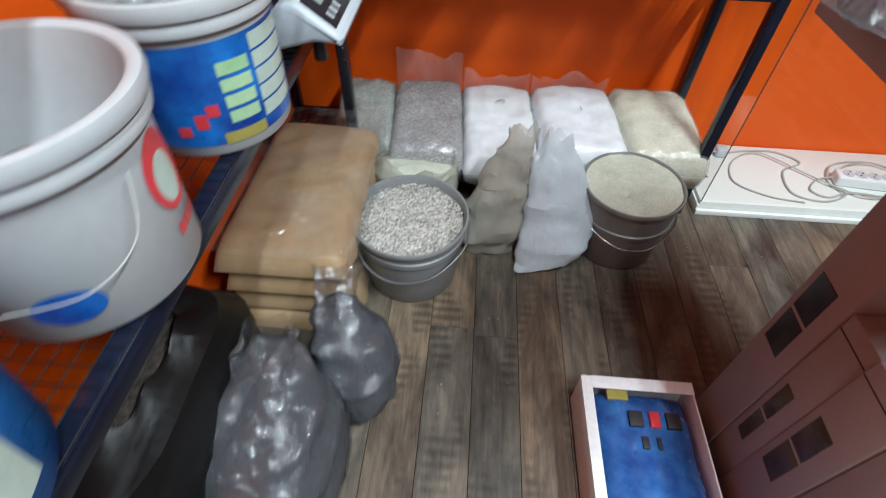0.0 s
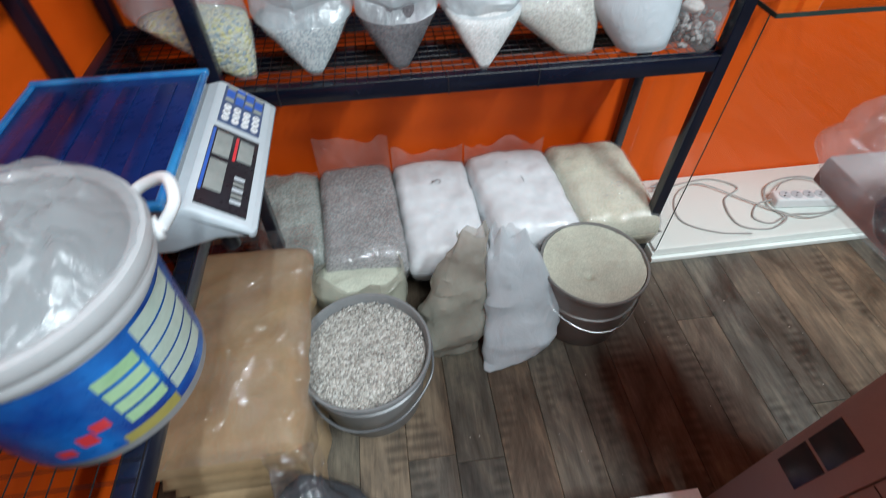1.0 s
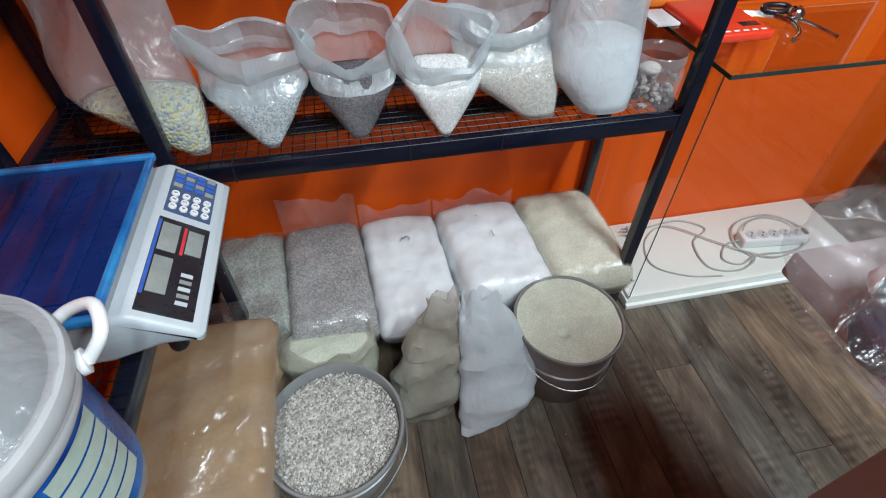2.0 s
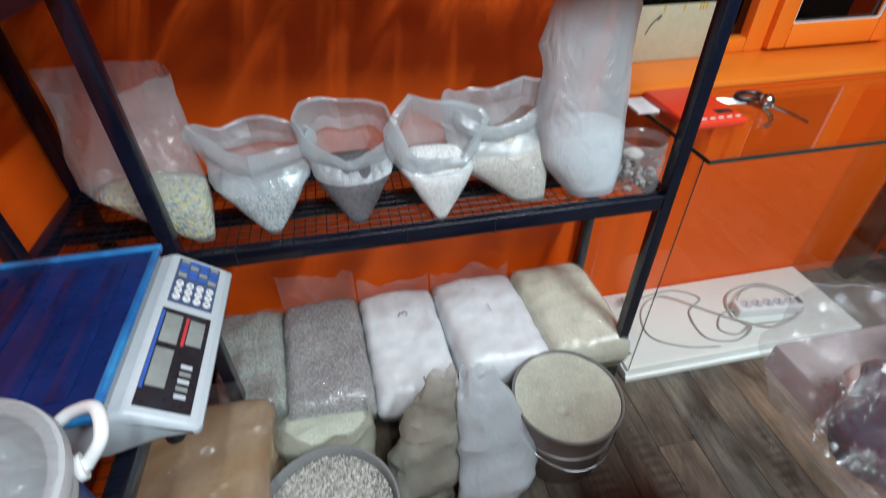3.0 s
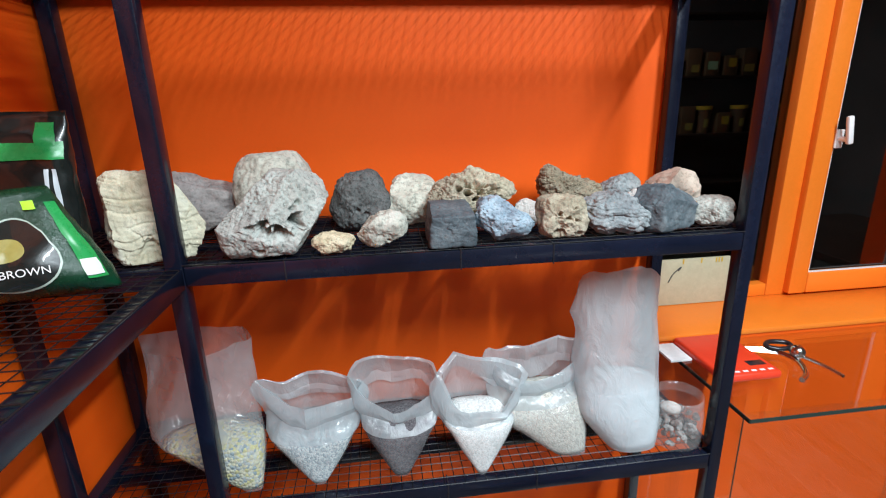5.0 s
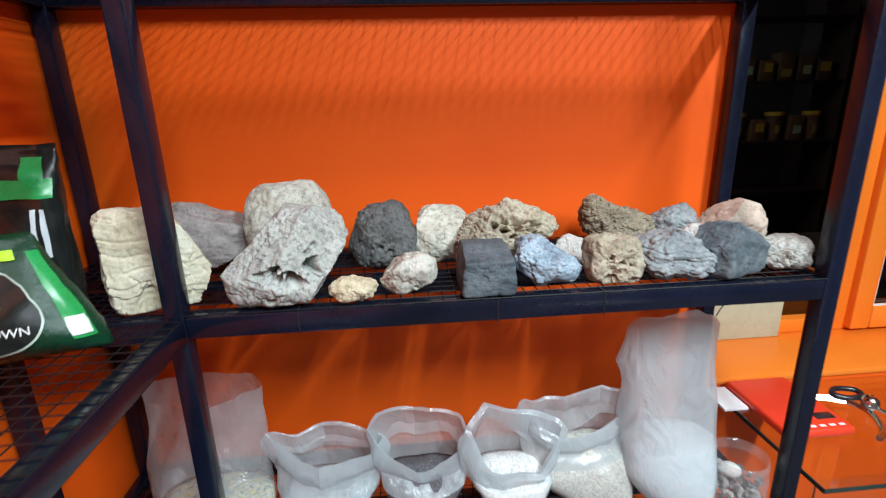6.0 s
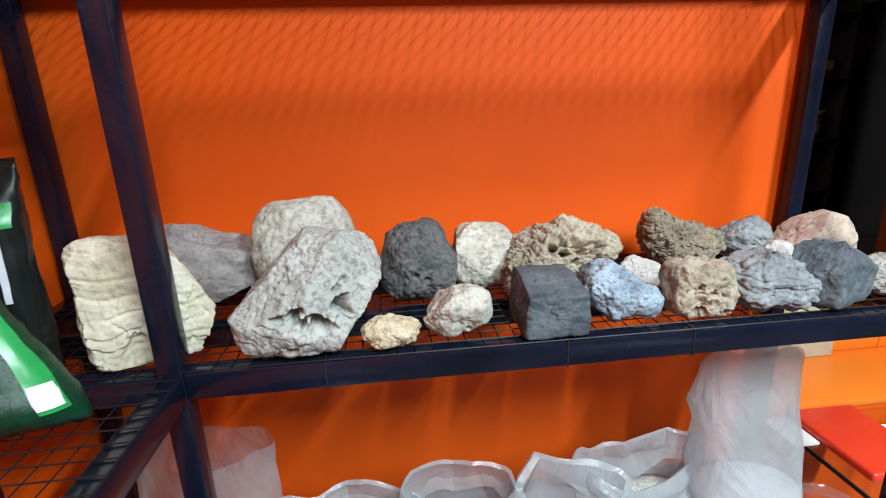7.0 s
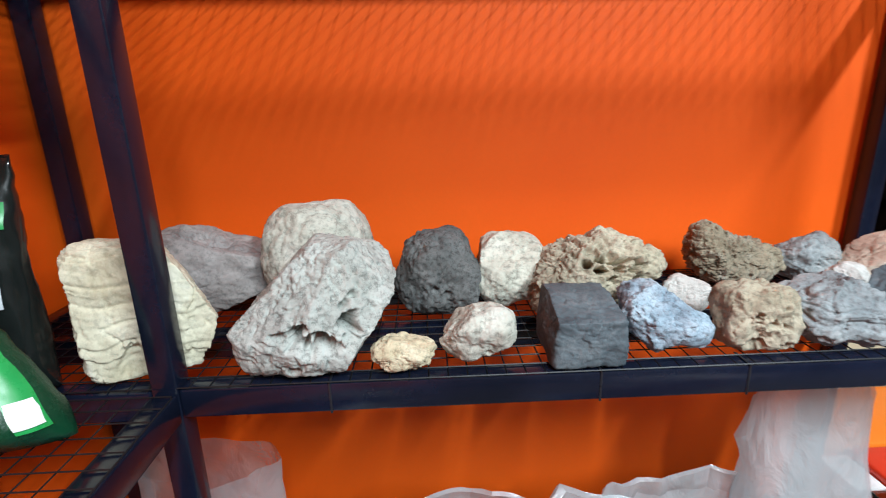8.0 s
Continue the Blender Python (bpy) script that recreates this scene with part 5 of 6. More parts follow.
def pail(cx, cy, r, h, label, wall, thickness=0.003):
    """A tapered plastic pail with a thick rolled rim, open at the top."""
    tub = thing("plastic_pail", (cx, cy, SZ), label, "bucket", "pails on the side rack")
    rb = r * 0.9
    part("body", lathe([(0.0, SZ + 0.003), (rb - 0.004, SZ), (rb, SZ + 0.005), (r - 0.006, SZ + h - 0.04), (r + 0.002, SZ + h - 0.038), (r + 0.004, SZ + h - 0.03), (r + 0.001, SZ + h - 0.022),
                        (r + 0.006, SZ + h - 0.02), (r + 0.009, SZ + h - 0.01), (r + 0.007, SZ + h - 0.002), (r + 0.001, SZ + h), (r - 0.006, SZ + h - 0.004), (r - 0.01, SZ + h - 0.03),
                        (rb - thickness, SZ + 0.06), (rb - thickness - 0.002, SZ + 0.012), (0.0, SZ + 0.01)], cx, cy, 80), wall, tub, smooth=50)
    return tub, rb


# white pail with blue printed label, its mouth covered with slack film
p2x, p2y, p2r, p2h = -0.045, -0.522, 0.112, 0.2
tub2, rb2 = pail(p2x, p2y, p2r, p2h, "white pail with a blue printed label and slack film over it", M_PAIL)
r_at = lambda z: rb2 + (p2r - 0.006 - rb2) * (z - SZ - 0.005) / (p2h - 0.045)
zl0, zl1 = SZ + 0.018, SZ + 0.15
label2 = part("label", wrap_patch(p2x, p2y, r_at(zl0), r_at(zl1), zl0, zl1, -150, 70, 0.0008, 60), M_LABELBLUE, tub2, "blue underwater-scene label", 180)
for k in range(5):
    za = SZ + 0.036 + 0.0225 * k
    part("text_panel", wrap_patch(p2x, p2y, r_at(za), r_at(za + 0.0195), za, za + 0.0195, -26, 12, 0.0016), M_LABELMINT, label2, "", 180)
for k in range(4):
    za = SZ + 0.046 + 0.021 * k
    part("text_panel", wrap_patch(p2x, p2y, r_at(za), r_at(za + 0.016), za, za + 0.016, -52, -30, 0.0016), M_LABELGREEN, label2, "", 180)
part("print_band", wrap_patch(p2x, p2y, r_at(zl0), r_at(zl0 + 0.016), zl0, zl0 + 0.016, -60, -28, 0.0016), M_LABELGOLD, label2, "", 180)
for a0, za, hh in ((-75, SZ + 0.045, 0.02), (-66, SZ + 0.06, 0.016), (-88, SZ + 0.035, 0.014)):
    part("fish_shape", wrap_patch(p2x, p2y, r_at(za), r_at(za + hh), za, za + hh, a0, a0 + 8, 0.0016), M_REDPRINT, label2, "", 180)
ear = lathe([(0.0, 0), (0.012, 0), (0.012, 0.006), (0.0, 0.008)], 0, 0, 20)
bmesh.ops.transform(ear, matrix=Matrix.Translation((p2x + 0.105, p2y + 0.048, SZ + p2h - 0.032)) @ Matrix.Rotation(radians(25), 4, "Z") @ Matrix.Rotation(radians(90), 4, "Y"), verts=ear.verts)
part("handle_ear", ear, M_WHITEPL, tub2)
part("handle", tube(smooth_path([(p2x + 0.112, p2y + 0.05, SZ + p2h - 0.032), (p2x + 0.128, p2y + 0.062, SZ + p2h - 0.012), (p2x + 0.118, p2y + 0.088, SZ + p2h - 0.005), (p2x + 0.09, p2y + 0.098, SZ + p2h - 0.018),
                                 (p2x + 0.07, p2y + 0.094, SZ + p2h - 0.03)], 8), 0.006, 10), M_WHITEPL, tub2)
rows = []
for k in range(16):
    f = k / 15
    r = (p2r + 0.004) * (1 - 0.97 * f)
    rows.append([(p2x + r * math.cos(2 * math.pi * i / 56), p2y + r * math.sin(2 * math.pi * i / 56),
                  SZ + p2h + 0.004 + 0.045 * math.sin(min(1, f * 1.5) * math.pi * 0.5) * (0.6 + 0.9 * abs(nz((math.cos(2 * math.pi * i / 56), math.sin(2 * math.pi * i / 56), f * 2), 2.0, 7))) + 0.008 * nz((math.cos(i) , r * 30, f), 3)) for i in range(56)])
part("cover", loft(rows, cap1=True), M_MILKY2, tub2, "slack translucent film", 180)

# white pail with a red print, half full of dark soil
p1x, p1y, p1r, p1h = -0.068, -0.80, 0.115, 0.205
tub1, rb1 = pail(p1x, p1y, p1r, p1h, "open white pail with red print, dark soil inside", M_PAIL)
r_at1 = lambda z: rb1 + (p1r - 0.006 - rb1) * (z - SZ - 0.005) / (p1h - 0.045)
part("soil", lathe([(0.0, SZ + 0.11), (0.05, SZ + 0.108), (0.085, SZ + 0.1), (0.101, SZ + 0.09)], p1x, p1y, 40), G_SOIL, tub1, smooth=180)


def oval_patch(cx, cy, rf, a, z, ha, hz, lift, n=28):
    ring = lambda k: [(cx + (rf(z) + lift) * math.cos(radians(a + ha * k * math.cos(t))), cy + (rf(z) + lift) * math.sin(radians(a + ha * k * math.cos(t))), z + hz * k * math.sin(t))
                      for t in [2 * math.pi * i / n for i in range(n)]]
    return loft([ring(1), ring(0.6), ring(0.25)], cap1=True)


logo = part("print", oval_patch(p1x, p1y, r_at1, 12, SZ + 0.115, 17, 0.04, 0.0022), M_REDPRINT, tub1, "red oval print", 180)
part("print_shape", oval_patch(p1x, p1y, r_at1, 10, SZ + 0.11, 10, 0.026, 0.0032), M_LABELMINT, logo, "", 180)
for k in range(3):
    part("print_bar", wrap_patch(p1x, p1y, r_at1(SZ + 0.05), r_at1(SZ + 0.062), SZ + 0.046, SZ + 0.06, 2 + 8 * k, 8 + 8 * k, 0.0022), M_REDPRINT, logo, "", 180)
part("print_shape", oval_patch(p1x, p1y, r_at1, -62, SZ + 0.05, 16, 0.02, 0.0022), M_LABELBLUE, logo, "dark blue print", 180)
part("handle", tube(smooth_path([(p1x + 0.118, p1y - 0.03, SZ + p1h - 0.05), (p1x + 0.12, p1y - 0.06, SZ + 0.11), (p1x + 0.09, p1y - 0.1, SZ + 0.085), (p1x + 0.03, p1y - 0.125, SZ + 0.08)], 8), 0.0009, 6), M_WIREGREY, tub1)
# round blue tub further along
p0x, p0y = -0.085, -1.055
tub0 = thing("plastic_pail", (p0x, p0y, SZ), "blue round tub with a printed scene", "bucket", "pails on the side rack")
part("body", lathe([(0.0, SZ), (0.105, SZ), (0.112, SZ + 0.006), (0.118, SZ + 0.12), (0.122, SZ + 0.122), (0.123, SZ + 0.14), (0.118, SZ + 0.142), (0.0, SZ + 0.14)], p0x, p0y, 64), M_LABELBLUE, tub0, smooth=50)
part("label", wrap_patch(p0x, p0y, 0.114, 0.118, SZ + 0.03, SZ + 0.1, -40, 20, 0.001), M_LABELMINT, tub0, "", 180)

# ---------------------------------------------------------------- pouches of substrate on the side rack's upper shelf
def pouch(label, cx, cy, z0, w, h, thick, turn, lean, body_m, seed, pinch=0.15):
    """A standing foil pouch, full below and flat at its welded top."""
    po = thing("foil_pouch", (cx, cy, z0), label, "bag", "foil pouches")
    m = Matrix.Translation((cx, cy, z0)) @ Matrix.Rotation(radians(turn), 4, "Z") @ Matrix.Rotation(radians(lean), 4, "X")
    rings = []
    for k in range(25):
        f = k / 24
        hw = w / 2 * (1 - pinch * f ** 1.2)
        th = thick / 2 * (math.sin(min(1, f * 4 + 0.25) * math.pi / 2)) * max(0.02, (1 - f) ** 0.6)
        ring = []
        for i in range(48):
            a = 2 * math.pi * i / 48
            c, s = math.cos(a), math.sin(a)
            p = Vector((hw * math.copysign(abs(c) ** 0.6, c), th * math.copysign(abs(s) ** 0.9, s), h * f))
            p += Vector((0.4, 1, 0.3)) * (0.006 * nz(p, 22, seed) + 0.005 * (0.3 - abs(nz(p, 45, seed + 1)))) * (0.5 + f)
            ring.append(tuple(m @ p))
        rings.append(ring)
    part("body", loft(rings, cap0=True, cap1=True), body_m, po, smooth=180)

    def front(u, f, lift=0.0012):
        c = u
        s = -max(0.0, 1 - abs(c) ** 3.2) ** 0.45
        hw = w / 2 * (1 - pinch * f ** 1.2)
        th = thick / 2 * (math.sin(min(1, f * 4 + 0.25) * math.pi / 2)) * max(0.02, (1 - f) ** 0.6)
        p = Vector((hw * u, th * s, h * f))
        p += Vector((0.4, 1, 0.3)) * (0.006 * nz(p, 22, seed) + 0.005 * (0.3 - abs(nz(p, 45, seed + 1)))) * (0.5 + f)
        return m @ (p + Vector((0, -lift - 0.0015, 0)))
    return po, front, m


def patch(front, u0, u1, f0, f1, lift=0.0012, n=10):
    return loft([[tuple(front(u0 + (u1 - u0) * i / n, f0 + (f1 - f0) * j / n, lift)) for i in range(n + 1)] for j in range(n + 1)], closed=False)


def oval(front, u, f, ru, rf, lift, n=32):
    return loft([[tuple(front(u + ru * k * math.cos(2 * math.pi * i / n), f + rf * k * math.sin(2 * math.pi * i / n), lift)) for i in range(n)] for k in (1, 0.7, 0.4, 0.1)], cap1=True)


pz = LZ2 + 0.003
g1, f1, m1 = pouch("dark green foil pouch of brown substrate with a lime price sticker", -0.146, -0.105, pz, 0.215, 0.14, 0.09, 18, -12, M_GREENFOIL, 71, 0.62)
part("band", patch(f1, 0.76, 0.95, 0.12, 0.85), M_GREENBAND, g1, "bright green printed edge", 180)
part("picture", oval(f1, 0.1, 0.4, 0.5, 0.31, 0.0016), M_BLACKFOIL, g1, "dark oval picture", 180)
ring_bm = loft([[tuple(f1(0.1 + k * 0.5 * math.cos(2 * math.pi * i / 40), 0.4 + k * 0.31 * math.sin(2 * math.pi * i / 40), 0.0024)) for i in range(40)] for k in (1.0, 1.05)])
part("picture_rim", ring_bm, M_LABELMINT, g1, "pale rim", 180)
part("picture_print", oval(f1, -0.02, 0.45, 0.26, 0.1, 0.0026), M_LABELGOLD, g1, "tan print", 180)
part("price_sticker", patch(f1, 0.34, 0.56, 0.79, 0.87, 0.0026), M_LIME, g1, "lime green price sticker", 180)
part("print_bar", patch(f1, 0.77, 0.94, 0.15, 0.3, 0.0024), M_PAPER, g1, "white printed field", 180)
wp0 = f1(0.2, 0.25, 0.004)
writing("BROWN", 0.0135, M_PAPER, g1, Matrix.Translation(wp0) @ Matrix.Rotation(radians(22), 4, "Z") @ Matrix.Rotation(radians(76), 4, "X"))
g2, f2, m2 = pouch("black foil pouch with a bright green band", -0.178, -0.01, pz, 0.135, 0.23, 0.07, 14, -4, M_BLACKFOIL, 72, 0.02)
part("band", patch(f2, -0.9, 0.9, 0.72, 0.82), M_GREENBAND, g2, "bright green band", 180)
part("band", patch(f2, 0.45, 0.78, 0.8, 0.93), M_GREENBAND, g2, "bright green patch", 180)
for k in range(2):
    part("print_bar", patch(f2, 0.5 + 0.14 * k, 0.58 + 0.14 * k, 0.4, 0.66, 0.002), M_SCALEPL, g2, "", 180)

# ---------------------------------------------------------------- glass counter
GX0, GX1, GY0, GY1, GZ = 1.0, 1.775, 0.002, 0.288, 0.712
ctr = thing("glass_counter", (1.4, 0.14, 0), "glass display counter on a white plinth board", "counter")
part("plinth", box(GX0, GX1, GY0, GY1, 0.0, 0.042, 0.002), M_WHITEBOARD, ctr, "white laminated plinth board")
for nm, b in (("side_pane", (GX0, GX0 + 0.006, GY0 + 0.006, GY1, 0.0425, GZ - 0.008)), ("front_pane", (GX0, GX1, GY0, GY0 + 0.006, 0.0425, GZ - 0.008)),
              ("side_pane", (GX1 - 0.006, GX1, GY0 + 0.006, GY1, 0.0425, GZ - 0.008))):
    g = part(nm, box(*b), M_GLASS, ctr, "clear sheet glass")
    g.visible_shadow = False
g = part("top_pane", box(GX0 - 0.006, GX1 + 0.3, GY0 - 0.024, GY1, GZ - 0.008, GZ), M_GLASS, ctr, "clear glass top")
g.visible_shadow = False
for b in ((GX0 - 0.007, GX1 + 0.3, GY0 - 0.026, GY0 - 0.0245, GZ - 0.0085, GZ), (GX0 - 0.0085, GX0 - 0.0065, GY0 - 0.0245, GY1, GZ - 0.0085, GZ),
          (GX0 - 0.001, GX0 + 0.0012, GY0 - 0.0015, GY0 - 0.0002, 0.043, GZ - 0.009)):
    part("glass_edge", box(*b), M_EDGE, ctr, "dark polished glass edge")
part("edge_strip", box(GX0 - 0.006, GX0 - 0.0005, GY0 - 0.004, GY1, 0.0, 0.03, 0.001), M_WHITEBOARD, ctr)
part("edge_strip", box(GX0 - 0.006, GX1, GY0 - 0.012, GY0 - 0.001, 0.0, 0.016, 0.001), M_WHITEBOARD, ctr)

# power strip and its cable on the plinth
strip = thing("power_strip", (1.53, 0.12, 0.043), "white power strip with five sockets", "power strip")
sm0 = Matrix.Translation((1.53, 0.122, 0.043)) @ Matrix.Rotation(radians(-6), 4, "Z")
sb = part("body", box(-0.105, 0.105, -0.024, 0.024, 0.0, 0.034, 0.006, 3, turn=sm0), M_WHITEPL, strip)
for k in range(5):
    so = bmesh.new()
    bmesh.ops.create_cone(so, cap_ends=True, segments=24, radius1=0.0165, radius2=0.0165, depth=0.003, matrix=sm0 @ Matrix.Translation((-0.075 + 0.036 * k, 0, 0.0345)))
    s = part("socket", so, M_SCALEPL, strip)
    for dx in (-0.006, 0.006):
        hb = bmesh.new()
        bmesh.ops.create_cone(hb, cap_ends=True, segments=10, radius1=0.0026, radius2=0.0026, depth=0.002, matrix=sm0 @ Matrix.Translation((-0.075 + 0.036 * k + dx * 0.7, dx, 0.036)))
        part("hole", hb, M_BLACKPL, s)
part("switch", box(0.09, 0.103, -0.012, 0.012, 0.033, 0.038, 0.001, turn=sm0), M_BLACKPL, strip, "black switch")
cz = 0.0465
part("cable", tube(smooth_path([(1.425, 0.134, 0.058), (1.38, 0.13, cz), (1.34, 0.08, cz), (1.38, 0.05, cz), (1.45, 0.07, cz + 0.006), (1.56, 0.07, cz), (1.65, 0.10, cz), (1.665, 0.16, cz),
                                (1.61, 0.225, cz), (1.52, 0.23, cz), (1.44, 0.19, cz + 0.006), (1.41, 0.12, cz), (1.43, 0.06, cz + 0.007), (1.36, 0.03, cz), (1.28, 0.06, cz), (1.29, 0.16, cz),
                                (1.36, 0.21, cz), (1.3, 0.26, cz), (1.2, 0.255, cz), (1.13, 0.235, cz)], 8), 0.0027, 8), M_WIREGREY, strip, "grey coiled cable")
part("cable", tube(smooth_path([(1.44, 0.15, cz + 0.02), (1.5, 0.2, cz + 0.012), (1.58, 0.215, cz + 0.01), (1.64, 0.17, cz + 0.008), (1.62, 0.085, cz + 0.007), (1.5, 0.05, cz + 0.008), (1.42, 0.09, cz + 0.007),
                                (1.35, 0.15, cz + 0.006), (1.24, 0.24, cz + 0.007), (1.15, 0.2, cz), (1.12, 0.1, cz), (1.2, 0.04, cz), (1.3, 0.02, cz)], 8), 0.0022, 8), M_WIREGREY, strip, "grey coiled cable")
pl = box(1.10, 1.135, 0.215, 0.25, 0.0435, 0.073, 0.006, 3)
tube([(1.10, 0.225, 0.06), (1.082, 0.225, 0.06)], 0.0024, 8, bm=pl)
tube([(1.10, 0.24, 0.06), (1.082, 0.24, 0.06)], 0.0024, 8, bm=pl)
part("plug", pl, M_SCALEPL, strip)

# things on the counter
rs = thing("kitchen_scale", (1.08, 0.18, GZ), "flat red kitchen scale with a small black display", "scale")
part("body", box(1.02, 1.162, 0.096, 0.285, GZ + 0.0005, GZ + 0.02, 0.007, 4), M_RED, rs)
part("display", box(1.108, 1.148, 0.128, 0.148, GZ + 0.0195, GZ + 0.0207, 0.0004), M_BLACKPL, rs, "small black display")
for k in range(5):
    part("print_bar", box(1.056 + 0.02 * k, 1.068 + 0.02 * k, 0.106, 0.112, GZ + 0.0195, GZ + 0.0204), M_PAPER, rs)
single("paper_sheet", box(0.965, 1.018, 0.2, 0.281, GZ + 0.0005, GZ + 0.006, 0.0005, turn=None), M_PAPER, "small white paper slip beside the red scale", "paper")
sc = thing("scissors", (1.22, 0.17, GZ), "chrome scissors with dark handles on the glass top", "scissors")
b = loft([[(1.11, 0.235, GZ + 0.004), (1.112, 0.245, GZ + 0.006), (1.115, 0.238, GZ + 0.01)], [(1.2, 0.205, GZ + 0.004), (1.203, 0.222, GZ + 0.007), (1.205, 0.212, GZ + 0.013)],
          [(1.235, 0.185, GZ + 0.004), (1.24, 0.205, GZ + 0.008), (1.242, 0.195, GZ + 0.014)]], cap0=True, cap1=True)
part("blade", b, M_CHROME, sc)
part("handle", tube(smooth_path([(1.235, 0.19, GZ + 0.008), (1.245, 0.15, GZ + 0.008), (1.222, 0.10, GZ + 0.007), (1.19, 0.075, GZ + 0.007)], 6), 0.006, 10), M_CHROME, sc)
part("handle", tube(smooth_path([(1.215, 0.21, GZ + 0.016), (1.235, 0.225, GZ + 0.018), (1.27, 0.215, GZ + 0.018), (1.268, 0.195, GZ + 0.016), (1.235, 0.195, GZ + 0.014)], 6, True), 0.006, 10, closed=True), M_BLACKPL, sc, "dark plastic handle loop")
kn = bmesh.new()
bmesh.ops.create_uvsphere(kn, u_segments=24, v_segments=14, radius=0.017, matrix=Matrix.Translation((1.262, 0.17, GZ + 0.0175)))
part("knob", kn, M_CHROME, sc)
part("handle", tube(smooth_path([(1.265, 0.165, GZ + 0.01), (1.285, 0.12, GZ + 0.007), (1.29, 0.075, GZ + 0.006)], 6), 0.004, 10), M_CHROME, sc)

# dark table beside the counter
tb = thing("side_table", (2.2, 0.0, 0), "dark stained wooden table beyond the glass counter", "table")
for tx, ty in ((1.975, 0.25), (1.975, -0.35), (2.55, 0.25), (2.55, -0.35)):
    part("leg", box(tx - 0.024, tx + 0.024, ty - 0.024, ty + 0.024, 0, 0.70, 0.003), M_DARKWOOD, tb)
part("tabletop", box(1.94, 2.6, -0.39, 0.285, 0.7015, 0.735, 0.004), M_DARKWOOD, tb)
part("shelf", box(2.0, 2.53, -0.32, 0.22, 0.12, 0.14, 0.002), M_DARKWOOD, tb)
single("cable", tube(smooth_path([(1.80, 0.24, 0.005), (1.88, 0.2, 0.005), (1.96, 0.19, 0.005), (2.08, 0.12, 0.005), (2.2, 0.08, 0.005)], 8), 0.0035, 8), M_WIREGREY, "thin pale cable lying on the floor", "cable")

# ---------------------------------------------------------------- cartons, tray and bags in front
cartons = [(-0.718, -0.632, 0.0, 0.77, "tall", ((0.330, 0.406), (0.414, 0.49)), M_DARKPIC, 0.0),
           (-0.786, -0.7195, 0.0, 0.497, "", ((0.17, 0.246), (0.255, 0.332)), M_BROWNPIC, 0.002),
           (-0.868, -0.7875, 0.0, 0.499, "", ((0.215, 0.29), (0.298, 0.372)), M_BROWNPIC, -0.002),
           (-0.955, -0.8695, 0.0, 0.497, "", ((0.12, 0.2), (0.21, 0.3)), M_BLUEPIC, 0.003)]
for k, (y0, y1, z0, z1, kind, pics, pm, dx) in enumerate(cartons):
    ct = thing("carton", (0.98, (y0 + y1) / 2, 0), ("tall " if kind else "upright ") + "mauve-brown cardboard carton with two printed squares", "box", "row of upright cartons")
    fx = 0.815 + dx
    part("body", box(fx, fx + 0.30, y0, y1, z0, z1, 0.0025), M_BOX, ct)
    for a, bz in pics:
        part("printed_square", box(fx - 0.0012, fx + 0.001, y0 + 0.03, y1 - 0.013, a, bz, 0.0004), pm, ct, "dark printed square")
    part("flap", box(fx - 0.001, fx + 0.002, y0 + 0.002, y1 - 0.002, z1 - 0.03, z1 - 0.0285), M_DARKPIC, ct, "dark line of the folded lid")
flat = thing("carton", (0.89, -0.7, 0.772), "flat mauve-brown carton lying on the tall carton", "box")
part("body", box(0.70, 1.10, -0.93, -0.50, 0.772, 0.803, 0.004), M_BOX, flat)
part("tape", box(0.699, 0.95, -0.74, -0.70, 0.8025, 0.8037), M_KRAFT, flat)
lumpbag = thing("plastic_bag", (0.775, -0.61, 0.804), "slack clear bag of dark purple pieces on the cartons", "bag")
rows = []
for k in range(19):
    f = k / 18
    r = (0.02 + math.sin(min(1, f * 3.2) * math.pi / 2)) * (1 - 0.55 * max(0, f - 0.45) / 0.55)
    rows.append([(0.775 + 0.155 * r * math.cos(2 * math.pi * i / 52) + 0.014 * nz((math.cos(2 * math.pi * i / 52) * 2, math.sin(2 * math.pi * i / 52) * 2, f * 3), 1.6, 4),
                  -0.61 + 0.135 * r * math.sin(2 * math.pi * i / 52) + 0.014 * nz((math.cos(2 * math.pi * i / 52) * 2, math.sin(2 * math.pi * i / 52) * 2, f * 3), 1.6, 9),
                  0.805 + 0.095 * f + 0.010 * f * nz((math.cos(2 * math.pi * i / 52) * 2, math.sin(2 * math.pi * i / 52) * 2, f), 2, 2)) for i in range(52)])
part("film", loft(rows, cap0=True), film("bag_film", 0.9, (0.6, 0.61, 0.63), 0.2, 0.9, 26, 0.05), lumpbag, "slack clear film", 26)
pr = random.Random(12)
for k in range(11):
    pb = bmesh.new()
    s = pr.uniform(0.028, 0.04)
    bmesh.ops.create_icosphere(pb, subdivisions=3, radius=s)
    a, rr = pr.uniform(0, 6.28), 0.085 * math.sqrt(pr.random())
    o = Vector((0.752 + rr * math.cos(a), -0.60 + rr * 0.85 * math.sin(a), 0.807 + s * 0.8 + 0.008 * (k % 3)))
    for v in pb.verts:
        v.co = Vector((v.co.x * 1.25, v.co.y, v.co.z * 0.75)) * (1 + 0.25 * nz(v.co, 40, k)) + o
    part("piece", pb, M_PURPLE if k % 5 else M_PAPER, lumpbag, "" if k % 5 else "white piece", 180)

